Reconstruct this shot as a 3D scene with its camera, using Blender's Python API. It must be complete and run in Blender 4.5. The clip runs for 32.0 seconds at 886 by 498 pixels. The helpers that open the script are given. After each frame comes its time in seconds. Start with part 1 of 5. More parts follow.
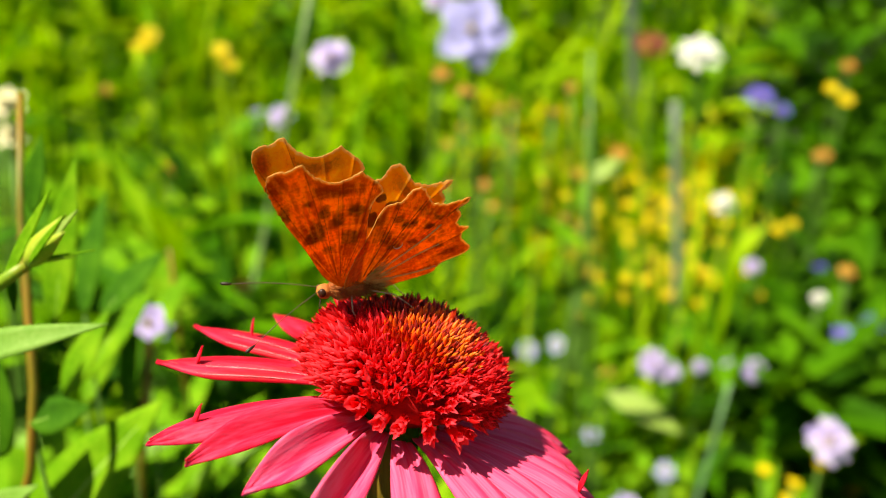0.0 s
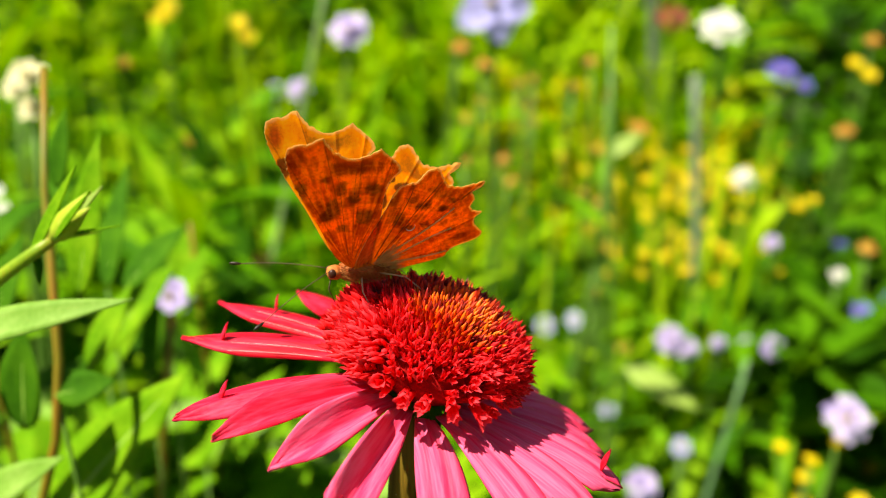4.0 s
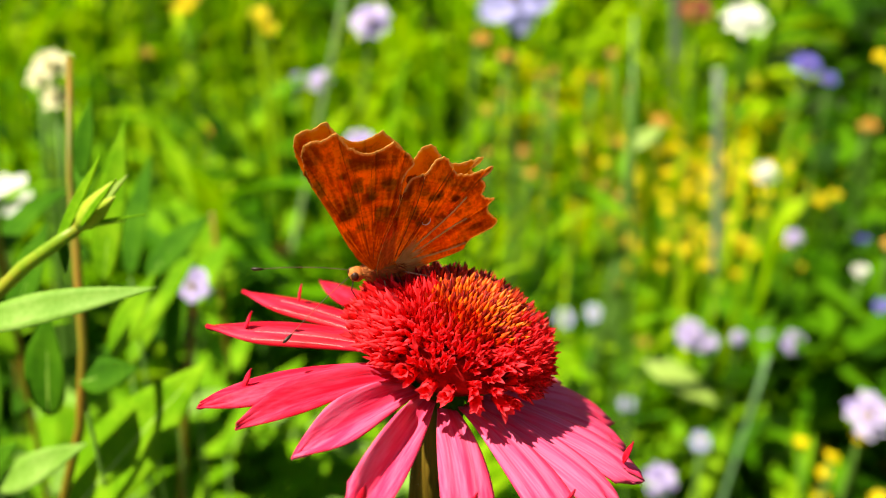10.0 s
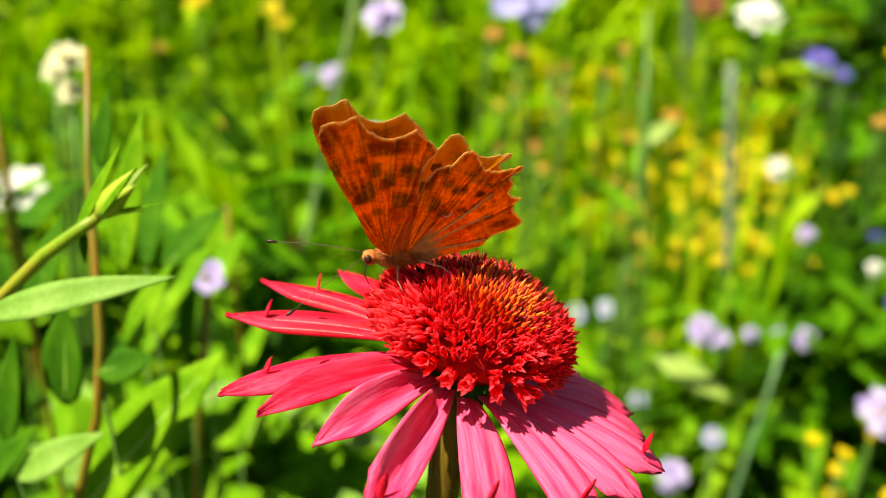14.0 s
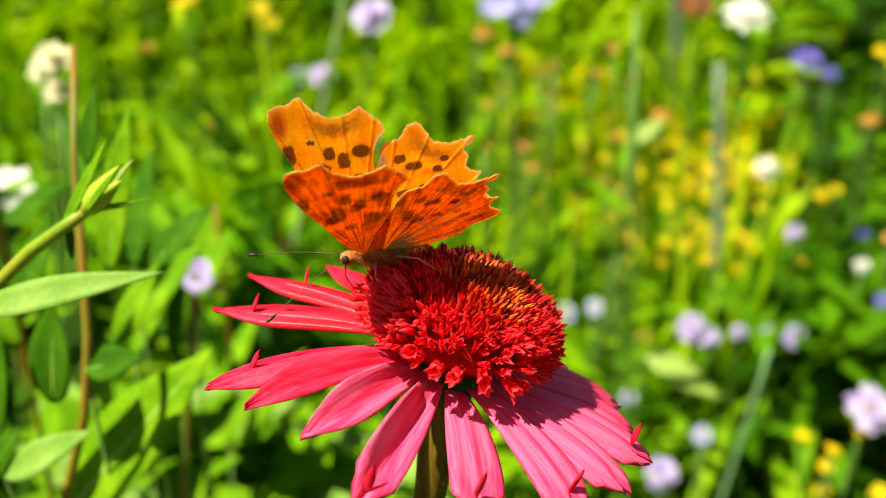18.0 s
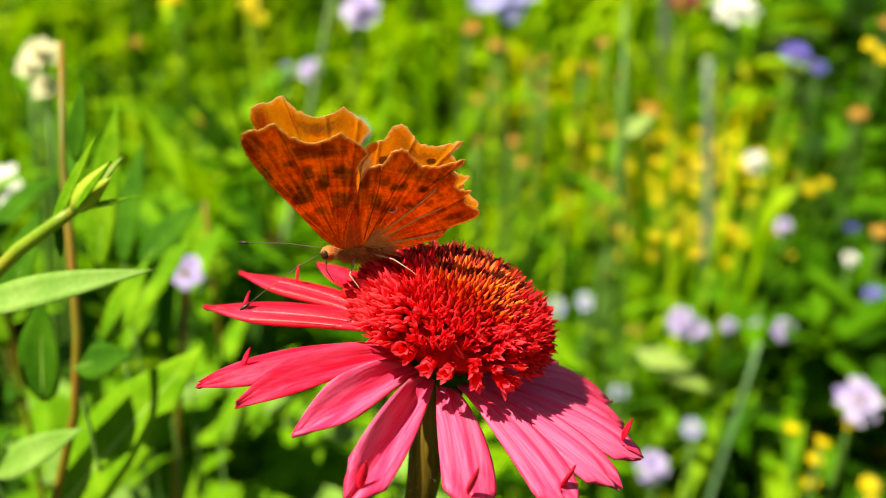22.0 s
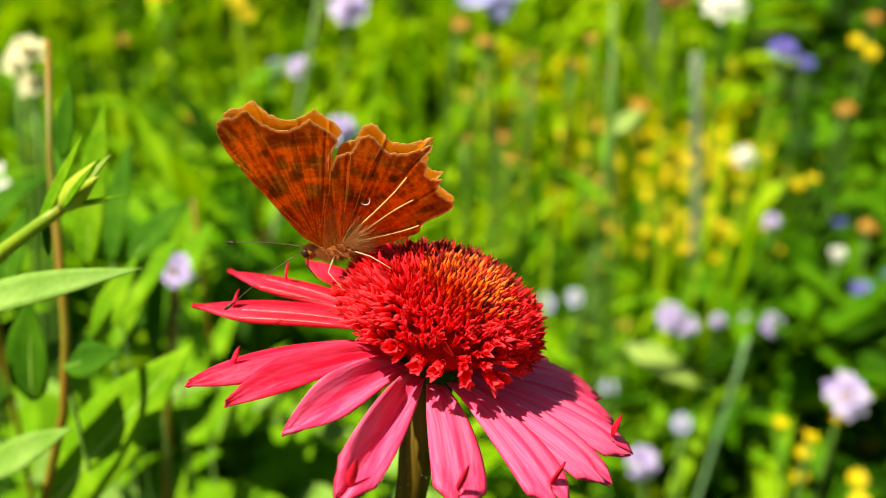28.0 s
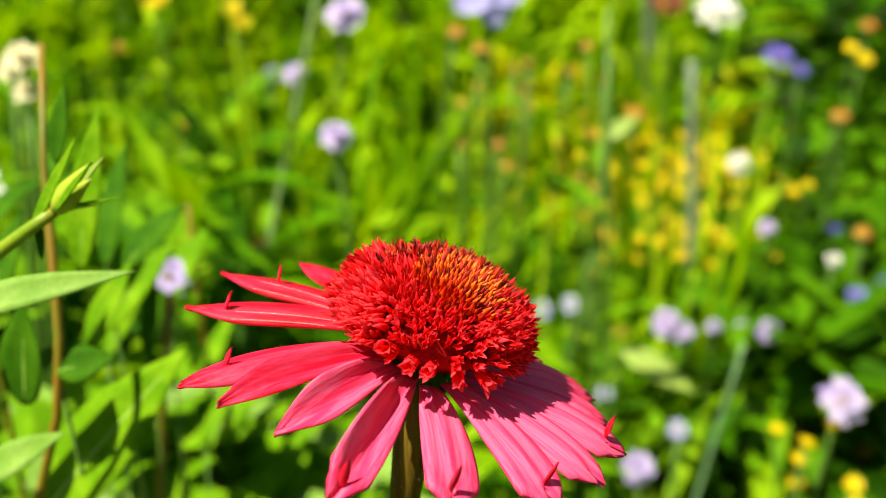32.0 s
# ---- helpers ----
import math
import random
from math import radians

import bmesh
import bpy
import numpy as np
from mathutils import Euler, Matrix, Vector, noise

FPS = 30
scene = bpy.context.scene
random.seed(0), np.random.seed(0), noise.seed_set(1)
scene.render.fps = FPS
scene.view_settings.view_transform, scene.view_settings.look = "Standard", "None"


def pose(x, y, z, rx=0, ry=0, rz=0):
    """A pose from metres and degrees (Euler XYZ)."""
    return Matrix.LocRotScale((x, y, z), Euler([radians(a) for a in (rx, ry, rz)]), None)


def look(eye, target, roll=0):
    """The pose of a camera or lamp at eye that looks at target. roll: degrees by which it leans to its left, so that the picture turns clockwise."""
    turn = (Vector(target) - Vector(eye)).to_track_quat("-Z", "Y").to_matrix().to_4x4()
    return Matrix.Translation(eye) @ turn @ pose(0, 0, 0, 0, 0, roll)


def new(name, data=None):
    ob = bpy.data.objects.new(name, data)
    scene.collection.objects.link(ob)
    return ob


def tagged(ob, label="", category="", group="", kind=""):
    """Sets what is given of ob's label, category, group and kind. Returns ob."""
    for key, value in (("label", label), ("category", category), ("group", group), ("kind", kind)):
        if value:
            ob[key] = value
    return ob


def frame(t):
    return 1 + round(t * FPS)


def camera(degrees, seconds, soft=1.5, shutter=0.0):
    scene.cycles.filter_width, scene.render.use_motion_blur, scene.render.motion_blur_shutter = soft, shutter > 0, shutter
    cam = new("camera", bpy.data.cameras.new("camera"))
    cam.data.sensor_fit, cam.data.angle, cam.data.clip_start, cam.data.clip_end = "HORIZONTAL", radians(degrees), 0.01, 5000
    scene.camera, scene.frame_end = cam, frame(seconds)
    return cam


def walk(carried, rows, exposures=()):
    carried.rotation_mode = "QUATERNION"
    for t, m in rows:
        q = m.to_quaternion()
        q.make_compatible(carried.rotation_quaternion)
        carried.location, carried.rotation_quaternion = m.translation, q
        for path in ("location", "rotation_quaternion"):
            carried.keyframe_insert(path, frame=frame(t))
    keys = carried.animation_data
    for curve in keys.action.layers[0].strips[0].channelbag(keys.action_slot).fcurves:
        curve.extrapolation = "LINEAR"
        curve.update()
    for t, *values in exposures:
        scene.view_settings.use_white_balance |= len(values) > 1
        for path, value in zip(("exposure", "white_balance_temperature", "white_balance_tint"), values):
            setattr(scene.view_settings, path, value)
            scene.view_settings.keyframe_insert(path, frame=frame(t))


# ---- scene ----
cam = camera(50, 32.0, soft=1.0)
# a close-focusing lens with a small real aperture: sharp at the flower, soft behind it
cam.data.dof.use_dof = True
cam.data.dof.focus_distance = 0.131
cam.data.dof.aperture_fstop = 15.0
cam.data.dof.aperture_blades = 0
# seconds, eye x, y, z, tilt, turn
PATH = [
    (0, 0.00700, -0.12450, 0.68700, 70.000, 0.000), (0.5, 0.00684, -0.12453, 0.68693, 70.005, 0.040),
    (1, 0.00662, -0.12461, 0.68671, 69.813, 0.131), (1.5, 0.00684, -0.12466, 0.68657, 69.510, 0.146),
    (2, 0.00654, -0.12455, 0.68686, 69.121, 0.283), (2.5, 0.00632, -0.12445, 0.68714, 68.947, 0.424),
    (3, 0.00585, -0.12429, 0.68757, 68.811, 0.601), (3.5, 0.00593, -0.12424, 0.68771, 68.593, 0.814),
    (5.5, 0.00554, -0.12426, 0.68765, 68.073, 1.571), (6, 0.00562, -0.12445, 0.68714, 68.007, 1.577),
    (6.5, 0.00562, -0.12461, 0.68670, 67.936, 1.733), (7, 0.00532, -0.12466, 0.68657, 67.943, 1.764),
    (7.5, 0.00532, -0.12471, 0.68642, 67.957, 1.815), (8, 0.00501, -0.12455, 0.68685, 67.977, 1.794),
    (8.5, 0.00486, -0.12445, 0.68714, 68.007, 1.940), (9, 0.00524, -0.12434, 0.68743, 67.987, 1.966),
    (9.5, 0.00470, -0.12427, 0.68764, 67.971, 2.087), (10, 0.00516, -0.12432, 0.68750, 67.931, 2.274),
    (10.5, 0.00440, -0.12427, 0.68764, 67.870, 2.379), (11, 0.00471, -0.12440, 0.68728, 67.739, 2.400),
    (11.5, 0.00456, -0.12461, 0.68671, 67.674, 2.601), (12, 0.00448, -0.12463, 0.68663, 67.578, 2.647),
    (12.5, 0.00380, -0.12474, 0.68634, 67.598, 2.706), (13, 0.00387, -0.12482, 0.68613, 67.614, 2.762),
    (13.5, 0.00380, -0.12479, 0.68621, 67.655, 2.863), (14, 0.00364, -0.12466, 0.68656, 67.685, 2.903),
    (14.5, 0.00357, -0.12442, 0.68721, 67.638, 2.898), (16.5, 0.00334, -0.12463, 0.68664, 67.781, 2.832),
    (17, 0.00387, -0.12474, 0.68634, 67.755, 2.711), (17.5, 0.00441, -0.12494, 0.68578, 67.792, 2.485),
    (18, 0.00402, -0.12508, 0.68542, 67.767, 2.252), (18.5, 0.00387, -0.12513, 0.68527, 67.726, 2.136),
    (19, 0.00448, -0.12523, 0.68499, 67.641, 1.970), (19.5, 0.00471, -0.12513, 0.68528, 67.620, 1.723),
    (20, 0.00433, -0.12497, 0.68570, 67.644, 1.595), (20.5, 0.00417, -0.12487, 0.68599, 67.675, 1.636),
    (21, 0.00410, -0.12487, 0.68599, 67.624, 1.631), (21.5, 0.00380, -0.12497, 0.68570, 67.644, 1.610),
    (22, 0.00395, -0.12497, 0.68570, 67.437, 1.621), (22.5, 0.00417, -0.12515, 0.68521, 67.287, 1.556),
    (23, 0.00456, -0.12518, 0.68513, 67.111, 1.374), (23.5, 0.00448, -0.12531, 0.68478, 67.005, 1.292),
    (24, 0.00425, -0.12539, 0.68456, 66.995, 1.224), (24.5, 0.00425, -0.12544, 0.68441, 66.980, 1.173),
    (25, 0.00425, -0.12549, 0.68427, 67.015, 1.016), (25.5, 0.00424, -0.12539, 0.68456, 67.020, 0.910),
    (27.5, 0.00410, -0.12492, 0.68585, 67.164, 0.953), (28, 0.00402, -0.12492, 0.68586, 67.211, 0.948),
    (28.5, 0.00457, -0.12503, 0.68556, 67.185, 1.039), (29, 0.00448, -0.12518, 0.68513, 67.216, 0.979),
    (29.5, 0.00464, -0.12531, 0.68477, 67.242, 0.938), (30, 0.00432, -0.12536, 0.68463, 67.357, 0.862),
    (30.5, 0.00471, -0.12536, 0.68463, 67.404, 0.837), (31, 0.00456, -0.12536, 0.68464, 67.455, 0.776),
    (31.5, 0.00487, -0.12536, 0.68463, 67.561, 0.640), (32, 0.00455, -0.12526, 0.68492, 67.697, 0.721)
]
walk(cam, [(t, pose(x, y, z, tilt, 0, turn)) for t, x, y, z, tilt, turn in PATH], exposures=[(0, 0.98, 7200, 10), (3, 1.03, 7200, 10), (6, 1.07, 7200, 10), (17, 1.04, 7200, 10), (21, 0.99, 7200, 10), (24, 0.95, 7200, 10), (32, 0.94, 7200, 10)])

# ---------------------------------------------------------------- light
SUN_WAY = Vector((-0.45, -0.25, 1.0)).normalized()
world = bpy.data.worlds.new("world")
scene.world = world
world.use_nodes = True
wn = world.node_tree.nodes
sky = wn.new("ShaderNodeTexSky")
sky.sky_type = "NISHITA"
sky.sun_disc = False
sky.sun_elevation = math.asin(SUN_WAY.z)
sky.sun_rotation = math.atan2(SUN_WAY.x, SUN_WAY.y)
wn["Background"].inputs["Strength"].default_value = 0.038
world.node_tree.links.new(sky.outputs[0], wn["Background"].inputs["Color"])
sun_data = bpy.data.lights.new("sun", "SUN")
sun_data.energy = 4.8
sun_data.angle = radians(0.53)
sun_data.color = (1.0, 0.95, 0.86)
sun = new("sun", sun_data)
sun.matrix_world = look(SUN_WAY * 20, (0, 0, 0))

# ---------------------------------------------------------------- materials


def material(name, colours, scale=300.0, rough=0.55, trans=0.0, bump=0.2, fine=1500.0, vary="", specular=0.35,
             stretch=(1, 1, 1), metal=0.0, through_colour=None, detail=4.0, sheen=0.0):
    """Colours mixed by grain at two scales; trans: share of light let through; vary: 'object' or 'island'."""
    m = bpy.data.materials.new(name)
    m.use_nodes = True
    n, l = m.node_tree.nodes, m.node_tree.links
    bsdf, out = n["Principled BSDF"], n["Material Output"]
    tex = n.new("ShaderNodeTexCoord")
    mapping = n.new("ShaderNodeMapping")
    mapping.inputs["Scale"].default_value = stretch
    l.new(tex.outputs["Object"], mapping.inputs["Vector"])
    big = n.new("ShaderNodeTexNoise")
    big.inputs["Scale"].default_value, big.inputs["Detail"].default_value = scale, detail
    l.new(mapping.outputs[0], big.inputs["Vector"])
    small = n.new("ShaderNodeTexNoise")
    small.inputs["Scale"].default_value, small.inputs["Detail"].default_value = fine, 3.0
    l.new(mapping.outputs[0], small.inputs["Vector"])
    mix = n.new("ShaderNodeMath")
    mix.operation = "MULTIPLY_ADD"
    l.new(small.outputs["Fac"], mix.inputs[0])
    mix.inputs[1].default_value = 0.5
    l.new(big.outputs["Fac"], mix.inputs[2])
    value = mix.outputs[0]
    if vary:
        info = n.new("ShaderNodeObjectInfo" if vary == "object" else "ShaderNodeNewGeometry")
        add = n.new("ShaderNodeMath")
        add.operation = "MULTIPLY_ADD"
        l.new(info.outputs["Random" if vary == "object" else "Random Per Island"], add.inputs[0])
        add.inputs[1].default_value = 1.1
        l.new(value, add.inputs[2])
        sub = n.new("ShaderNodeMath")
        sub.operation = "SUBTRACT"
        l.new(add.outputs[0], sub.inputs[0])
        sub.inputs[1].default_value = 0.58
        value = sub.outputs[0]
    ramp = n.new("ShaderNodeValToRGB")
    ramp.color_ramp.elements[0].position, ramp.color_ramp.elements[1].position = 0.35, 1.15 if vary else 1.0
    while len(ramp.color_ramp.elements) < len(colours):
        ramp.color_ramp.elements.new(0.5)
    for k, c in enumerate(colours):
        ramp.color_ramp.elements[k].position = min(1.0, 0.35 + 0.65 * k / max(1, len(colours) - 1))
        ramp.color_ramp.elements[k].color = (*c, 1)
    l.new(value, ramp.inputs[0])
    l.new(ramp.outputs[0], bsdf.inputs["Base Color"])
    bsdf.inputs["Roughness"].default_value = rough
    bsdf.inputs["Metallic"].default_value = metal
    bsdf.inputs["Specular IOR Level"].default_value = specular
    bsdf.inputs["Sheen Weight"].default_value = sheen
    if bump:
        b = n.new("ShaderNodeBump")
        b.inputs["Strength"].default_value = bump
        b.inputs["Distance"].default_value = 0.0004
        l.new(mix.outputs[0], b.inputs["Height"])
        l.new(b.outputs[0], bsdf.inputs["Normal"])
    if trans:
        t = n.new("ShaderNodeBsdfTranslucent")
        if through_colour:
            hue = n.new("ShaderNodeMix")
            hue.data_type = "RGBA"
            hue.blend_type = "MULTIPLY"
            hue.inputs[0].default_value = 1.0
            l.new(ramp.outputs[0], hue.inputs[6])
            hue.inputs[7].default_value = (*through_colour, 1)
            l.new(hue.outputs[2], t.inputs["Color"])
        else:
            l.new(ramp.outputs[0], t.inputs["Color"])
        both = n.new("ShaderNodeMixShader")
        both.inputs[0].default_value = trans
        l.new(bsdf.outputs[0], both.inputs[1])
        l.new(t.outputs[0], both.inputs[2])
        l.new(both.outputs[0], out.inputs["Surface"])
    return m


def wing_material(name, trans, gain, rough, lined, hue=(1.0, 1.0, 1.0)):
    """Wing scales: the pattern comes with the mesh, a fine grain and streaks over it."""
    m = bpy.data.materials.new(name)
    m.use_nodes = True
    n, l = m.node_tree.nodes, m.node_tree.links
    bsdf, out = n["Principled BSDF"], n["Material Output"]
    att = n.new("ShaderNodeAttribute")
    att.attribute_name = "scales"
    tex = n.new("ShaderNodeTexCoord")
    grain = n.new("ShaderNodeTexNoise")
    grain.inputs["Scale"].default_value, grain.inputs["Detail"].default_value = 2600, 4
    l.new(tex.outputs["Object"], grain.inputs["Vector"])
    ramp = n.new("ShaderNodeMapRange")
    ramp.inputs["From Min"].default_value, ramp.inputs["From Max"].default_value = 0.3, 0.7
    ramp.inputs["To Min"].default_value, ramp.inputs["To Max"].default_value = 0.82 * gain, 1.12 * gain
    l.new(grain.outputs["Fac"], ramp.inputs["Value"])
    lines = n.new("ShaderNodeMapping")
    lines.inputs["Scale"].default_value = (1.0, 0.10, 1.0)
    l.new(tex.outputs["Object"], lines.inputs["Vector"])
    streak = n.new("ShaderNodeTexNoise")
    streak.inputs["Scale"].default_value, streak.inputs["Detail"].default_value = 2000, 4
    l.new(lines.outputs[0], streak.inputs["Vector"])
    marks = n.new("ShaderNodeMapRange")
    marks.inputs["From Min"].default_value, marks.inputs["From Max"].default_value = 0.35, 0.62
    marks.inputs["To Min"].default_value, marks.inputs["To Max"].default_value = 1.0 - lined, 1.0 + 0.35 * lined
    l.new(streak.outputs["Fac"], marks.inputs["Value"])
    grade = n.new("ShaderNodeMath")
    grade.operation = "MULTIPLY"
    l.new(ramp.outputs[0], grade.inputs[0])
    l.new(marks.outputs[0], grade.inputs[1])
    mul = n.new("ShaderNodeVectorMath")
    mul.operation = "SCALE"
    l.new(att.outputs["Color"], mul.inputs[0])
    l.new(grade.outputs[0], mul.inputs["Scale"])
    tint = n.new("ShaderNodeVectorMath")
    tint.operation = "MULTIPLY"
    l.new(mul.outputs[0], tint.inputs[0])
    tint.inputs[1].default_value = hue
    l.new(tint.outputs[0], bsdf.inputs["Base Color"])
    bsdf.inputs["Roughness"].default_value = rough
    bsdf.inputs["Specular IOR Level"].default_value = 0.03
    b = n.new("ShaderNodeBump")
    b.inputs["Strength"].default_value, b.inputs["Distance"].default_value = 0.25, 0.0002
    l.new(grain.outputs["Fac"], b.inputs["Height"])
    l.new(b.outputs[0], bsdf.inputs["Normal"])
    t = n.new("ShaderNodeBsdfTranslucent")
    warm = n.new("ShaderNodeVectorMath")
    warm.operation = "MULTIPLY"
    thin = n.new("ShaderNodeGamma")   # each side is half of the wing's thickness
    thin.inputs["Gamma"].default_value = 0.85
    l.new(mul.outputs[0], thin.inputs["Color"])
    l.new(thin.outputs[0], warm.inputs[0])
    warm.inputs[1].default_value = (1.28, 1.12, 0.2)
    l.new(warm.outputs[0], t.inputs["Color"])
    both = n.new("ShaderNodeMixShader")
    both.inputs[0].default_value = trans
    l.new(bsdf.outputs[0], both.inputs[1])
    l.new(t.outputs[0], both.inputs[2])
    l.new(both.outputs[0], out.inputs["Surface"])
    return m


def tip_material(name, stops):
    """Colour along a floret's length, from its foot to its tip (local z, mm-sized)."""
    m = material(name, [(0.5, 0.02, 0.02), (0.5, 0.02, 0.02)], rough=0.6, trans=0.42, bump=0.1, specular=0.10)
    n, l = m.node_tree.nodes, m.node_tree.links
    tex = n.new("ShaderNodeTexCoord")
    sep = n.new("ShaderNodeSeparateXYZ")
    l.new(tex.outputs["Object"], sep.inputs[0])
    rng = n.new("ShaderNodeMapRange")
    rng.inputs["From Min"].default_value, rng.inputs["From Max"].default_value = 0.0, 0.0032
    l.new(sep.outputs["Z"], rng.inputs["Value"])
    ramp = n.new("ShaderNodeValToRGB")
    while len(ramp.color_ramp.elements) < len(stops):
        ramp.color_ramp.elements.new(0.5)
    for k, (p, c) in enumerate(stops):
        ramp.color_ramp.elements[k].position, ramp.color_ramp.elements[k].color = p, (*c, 1)
    info = n.new("ShaderNodeObjectInfo")
    jitter = n.new("ShaderNodeMath")
    jitter.operation = "MULTIPLY_ADD"
    l.new(info.outputs["Random"], jitter.inputs[0])
    jitter.inputs[1].default_value = 0.16
    l.new(rng.outputs[0], jitter.inputs[2])
    l.new(jitter.outputs[0], ramp.inputs[0])
    l.new(ramp.outputs[0], n["Principled BSDF"].inputs["Base Color"])
    for node in n:
        if node.bl_idname == "ShaderNodeBsdfTranslucent":
            l.new(ramp.outputs[0], node.inputs["Color"])
    return m


# one petal in three tones: pinker where sunlit, redder where light shines through
PETAL = material("petal_pink", [(0.74, 0.005, 0.030), (0.90, 0.024, 0.085), (0.95, 0.11, 0.24)], scale=260, fine=1400, rough=0.45, trans=0.50,
                 bump=0.25, specular=0.12, stretch=(0.10, 2.2, 1), through_colour=(1.0, 0.35, 0.3))
PETAL_ROSE = material("petal_rose", [(0.80, 0.010, 0.045), (0.94, 0.048, 0.15), (0.97, 0.19, 0.35)], scale=260, fine=1400, rough=0.45, trans=0.2,
                      bump=0.3, specular=0.14, stretch=(0.07, 2.6, 1), through_colour=(1.0, 0.35, 0.3))
# deepest red: backlight on the left petals put into colour; also for curled lobes
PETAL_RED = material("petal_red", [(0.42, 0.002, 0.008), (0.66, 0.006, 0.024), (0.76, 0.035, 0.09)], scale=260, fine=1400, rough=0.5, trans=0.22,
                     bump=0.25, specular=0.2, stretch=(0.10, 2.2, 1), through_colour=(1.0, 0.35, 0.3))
PETAL_RIB = material("petal_rib", [(0.80, 0.16, 0.20), (0.9, 0.45, 0.45)], rough=0.5, bump=0.1)
CONE_CORE = material("cone_core", [(0.16, 0.003, 0.003), (0.42, 0.010, 0.010)], rough=0.9, bump=0.5, specular=0.05)
SPIKE = tip_material("spike_orange", [(0.0, (0.45, 0.06, 0.003)), (0.30, (0.88, 0.13, 0.004)), (0.60, (0.66, 0.024, 0.006)), (0.95, (0.16, 0.005, 0.004))])
SPIKE_RED = tip_material("spike_red", [(0.0, (0.50, 0.008, 0.004)), (0.45, (0.90, 0.018, 0.018)), (0.8, (0.90, 0.018, 0.026)), (1.0, (0.50, 0.006, 0.010))])
FLORET = tip_material("floret_red", [(0.0, (0.30, 0.004, 0.003)), (0.4, (0.82, 0.010, 0.010)), (0.8, (0.90, 0.016, 0.026)), (1.0, (0.94, 0.07, 0.09))])
STEM_HEAD = material("flower_stem", [(0.030, 0.018, 0.002), (0.090, 0.055, 0.005), (0.19, 0.125, 0.014)], scale=180, stretch=(3, 3, 0.15), rough=0.6, bump=0.4, specular=0.08)
HAIR = material("plant_hair", [(0.5, 0.45, 0.35), (0.6, 0.55, 0.45)], rough=0.5, bump=0, trans=0.3)

WING_TOP = wing_material("wing_upperside", 0.42, 1.32, 0.6, 0.10)
WING_UNDER = wing_material("wing_underside", 0.60, 1.12, 0.5, 0.10, (0.90, 0.98, 1.2))
WING_FRINGE = material("wing_fringe", [(0.60, 0.26, 0.02), (1.0, 0.62, 0.14)], scale=900, rough=0.5, bump=0.1, trans=0.3)
BODY_FUR = material("body_fur", [(0.15, 0.030, 0.005), (0.38, 0.10, 0.014), (0.58, 0.23, 0.045)], scale=500, fine=2500, rough=0.7, bump=0.6)
FUR_OLIVE = material("back_hair", [(0.18, 0.085, 0.010), (0.40, 0.20, 0.03)], scale=500, fine=2500, rough=0.7, bump=0.3)
EYE = material("eye", [(0.025, 0.008, 0.003), (0.06, 0.02, 0.008)], rough=0.35, bump=0)
LEG = material("leg", [(0.38, 0.25, 0.12), (0.55, 0.40, 0.24)], rough=0.5, bump=0.1)
ANTENNA = material("antenna", [(0.035, 0.02, 0.01), (0.10, 0.06, 0.03)], scale=900, rough=0.5, bump=0.1)
CLUB = material("antenna_club", [(0.02, 0.012, 0.008), (0.03, 0.02, 0.01)], rough=0.4, bump=0.0)
# hindwing veins near the root, lightened in colour as if the sun caught them
VEIN = material("wing_vein", [(0.55, 0.23, 0.04), (0.85, 0.52, 0.18)], scale=900, rough=0.5, bump=0.1, specular=0.15)
VEIN_DARK = material("wing_vein_dark", [(0.16, 0.030, 0.005), (0.36, 0.09, 0.012)], scale=900, rough=0.5, bump=0.1, specular=0.1)
# root hairs, their gold brightened to stand for direct sun
ROOT_HAIR = material("root_hair", [(0.62, 0.27, 0.05), (0.88, 0.54, 0.18)], scale=900, rough=0.5, bump=0.0, trans=0.3)
MARK = material("comma_mark", [(0.7, 0.66, 0.55), (0.8, 0.76, 0.66)], rough=0.4, bump=0.0)

LEAF_NEAR = material("leaf_fresh", [(0.06, 0.18, 0.002), (0.13, 0.34, 0.004), (0.25, 0.48, 0.012)], scale=110, fine=900, rough=0.75, trans=0.35, bump=0.3,
                     through_colour=(1.5, 1.25, 0.5), specular=0.1)
LEAF_DEEP = material("leaf_deep", [(0.016, 0.070, 0.002), (0.036, 0.14, 0.003), (0.075, 0.22, 0.006)], scale=90, fine=900, rough=0.75, trans=0.25, bump=0.3,
                     through_colour=(1.5, 1.3, 0.5), specular=0.08)
STEM_RED = material("stem_reddish", [(0.10, 0.17, 0.006), (0.21, 0.16, 0.008), (0.31, 0.13, 0.012)], scale=60, rough=0.5, bump=0.2)
STEM_GREEN = material("stem_green", [(0.06, 0.15, 0.015), (0.12, 0.25, 0.03)], scale=80, rough=0.5, bump=0.2)
STEM_PALE = material("stem_pale", [(0.13, 0.24, 0.06), (0.24, 0.36, 0.12)], scale=60, rough=0.55, bump=0.2)
STEM_TEAL = material("stem_teal", [(0.09, 0.20, 0.07), (0.14, 0.28, 0.10)], scale=60, rough=0.55, bump=0.2)
BUD = material("bud", [(0.20, 0.38, 0.006), (0.36, 0.54, 0.02), (0.52, 0.62, 0.06)], scale=150, rough=0.5, trans=0.2, bump=0.2)
CANE = material("cane_grey", [(0.08, 0.12, 0.07), (0.15, 0.20, 0.13)], scale=60, stretch=(1, 1, 0.1), rough=0.6, bump=0.3)
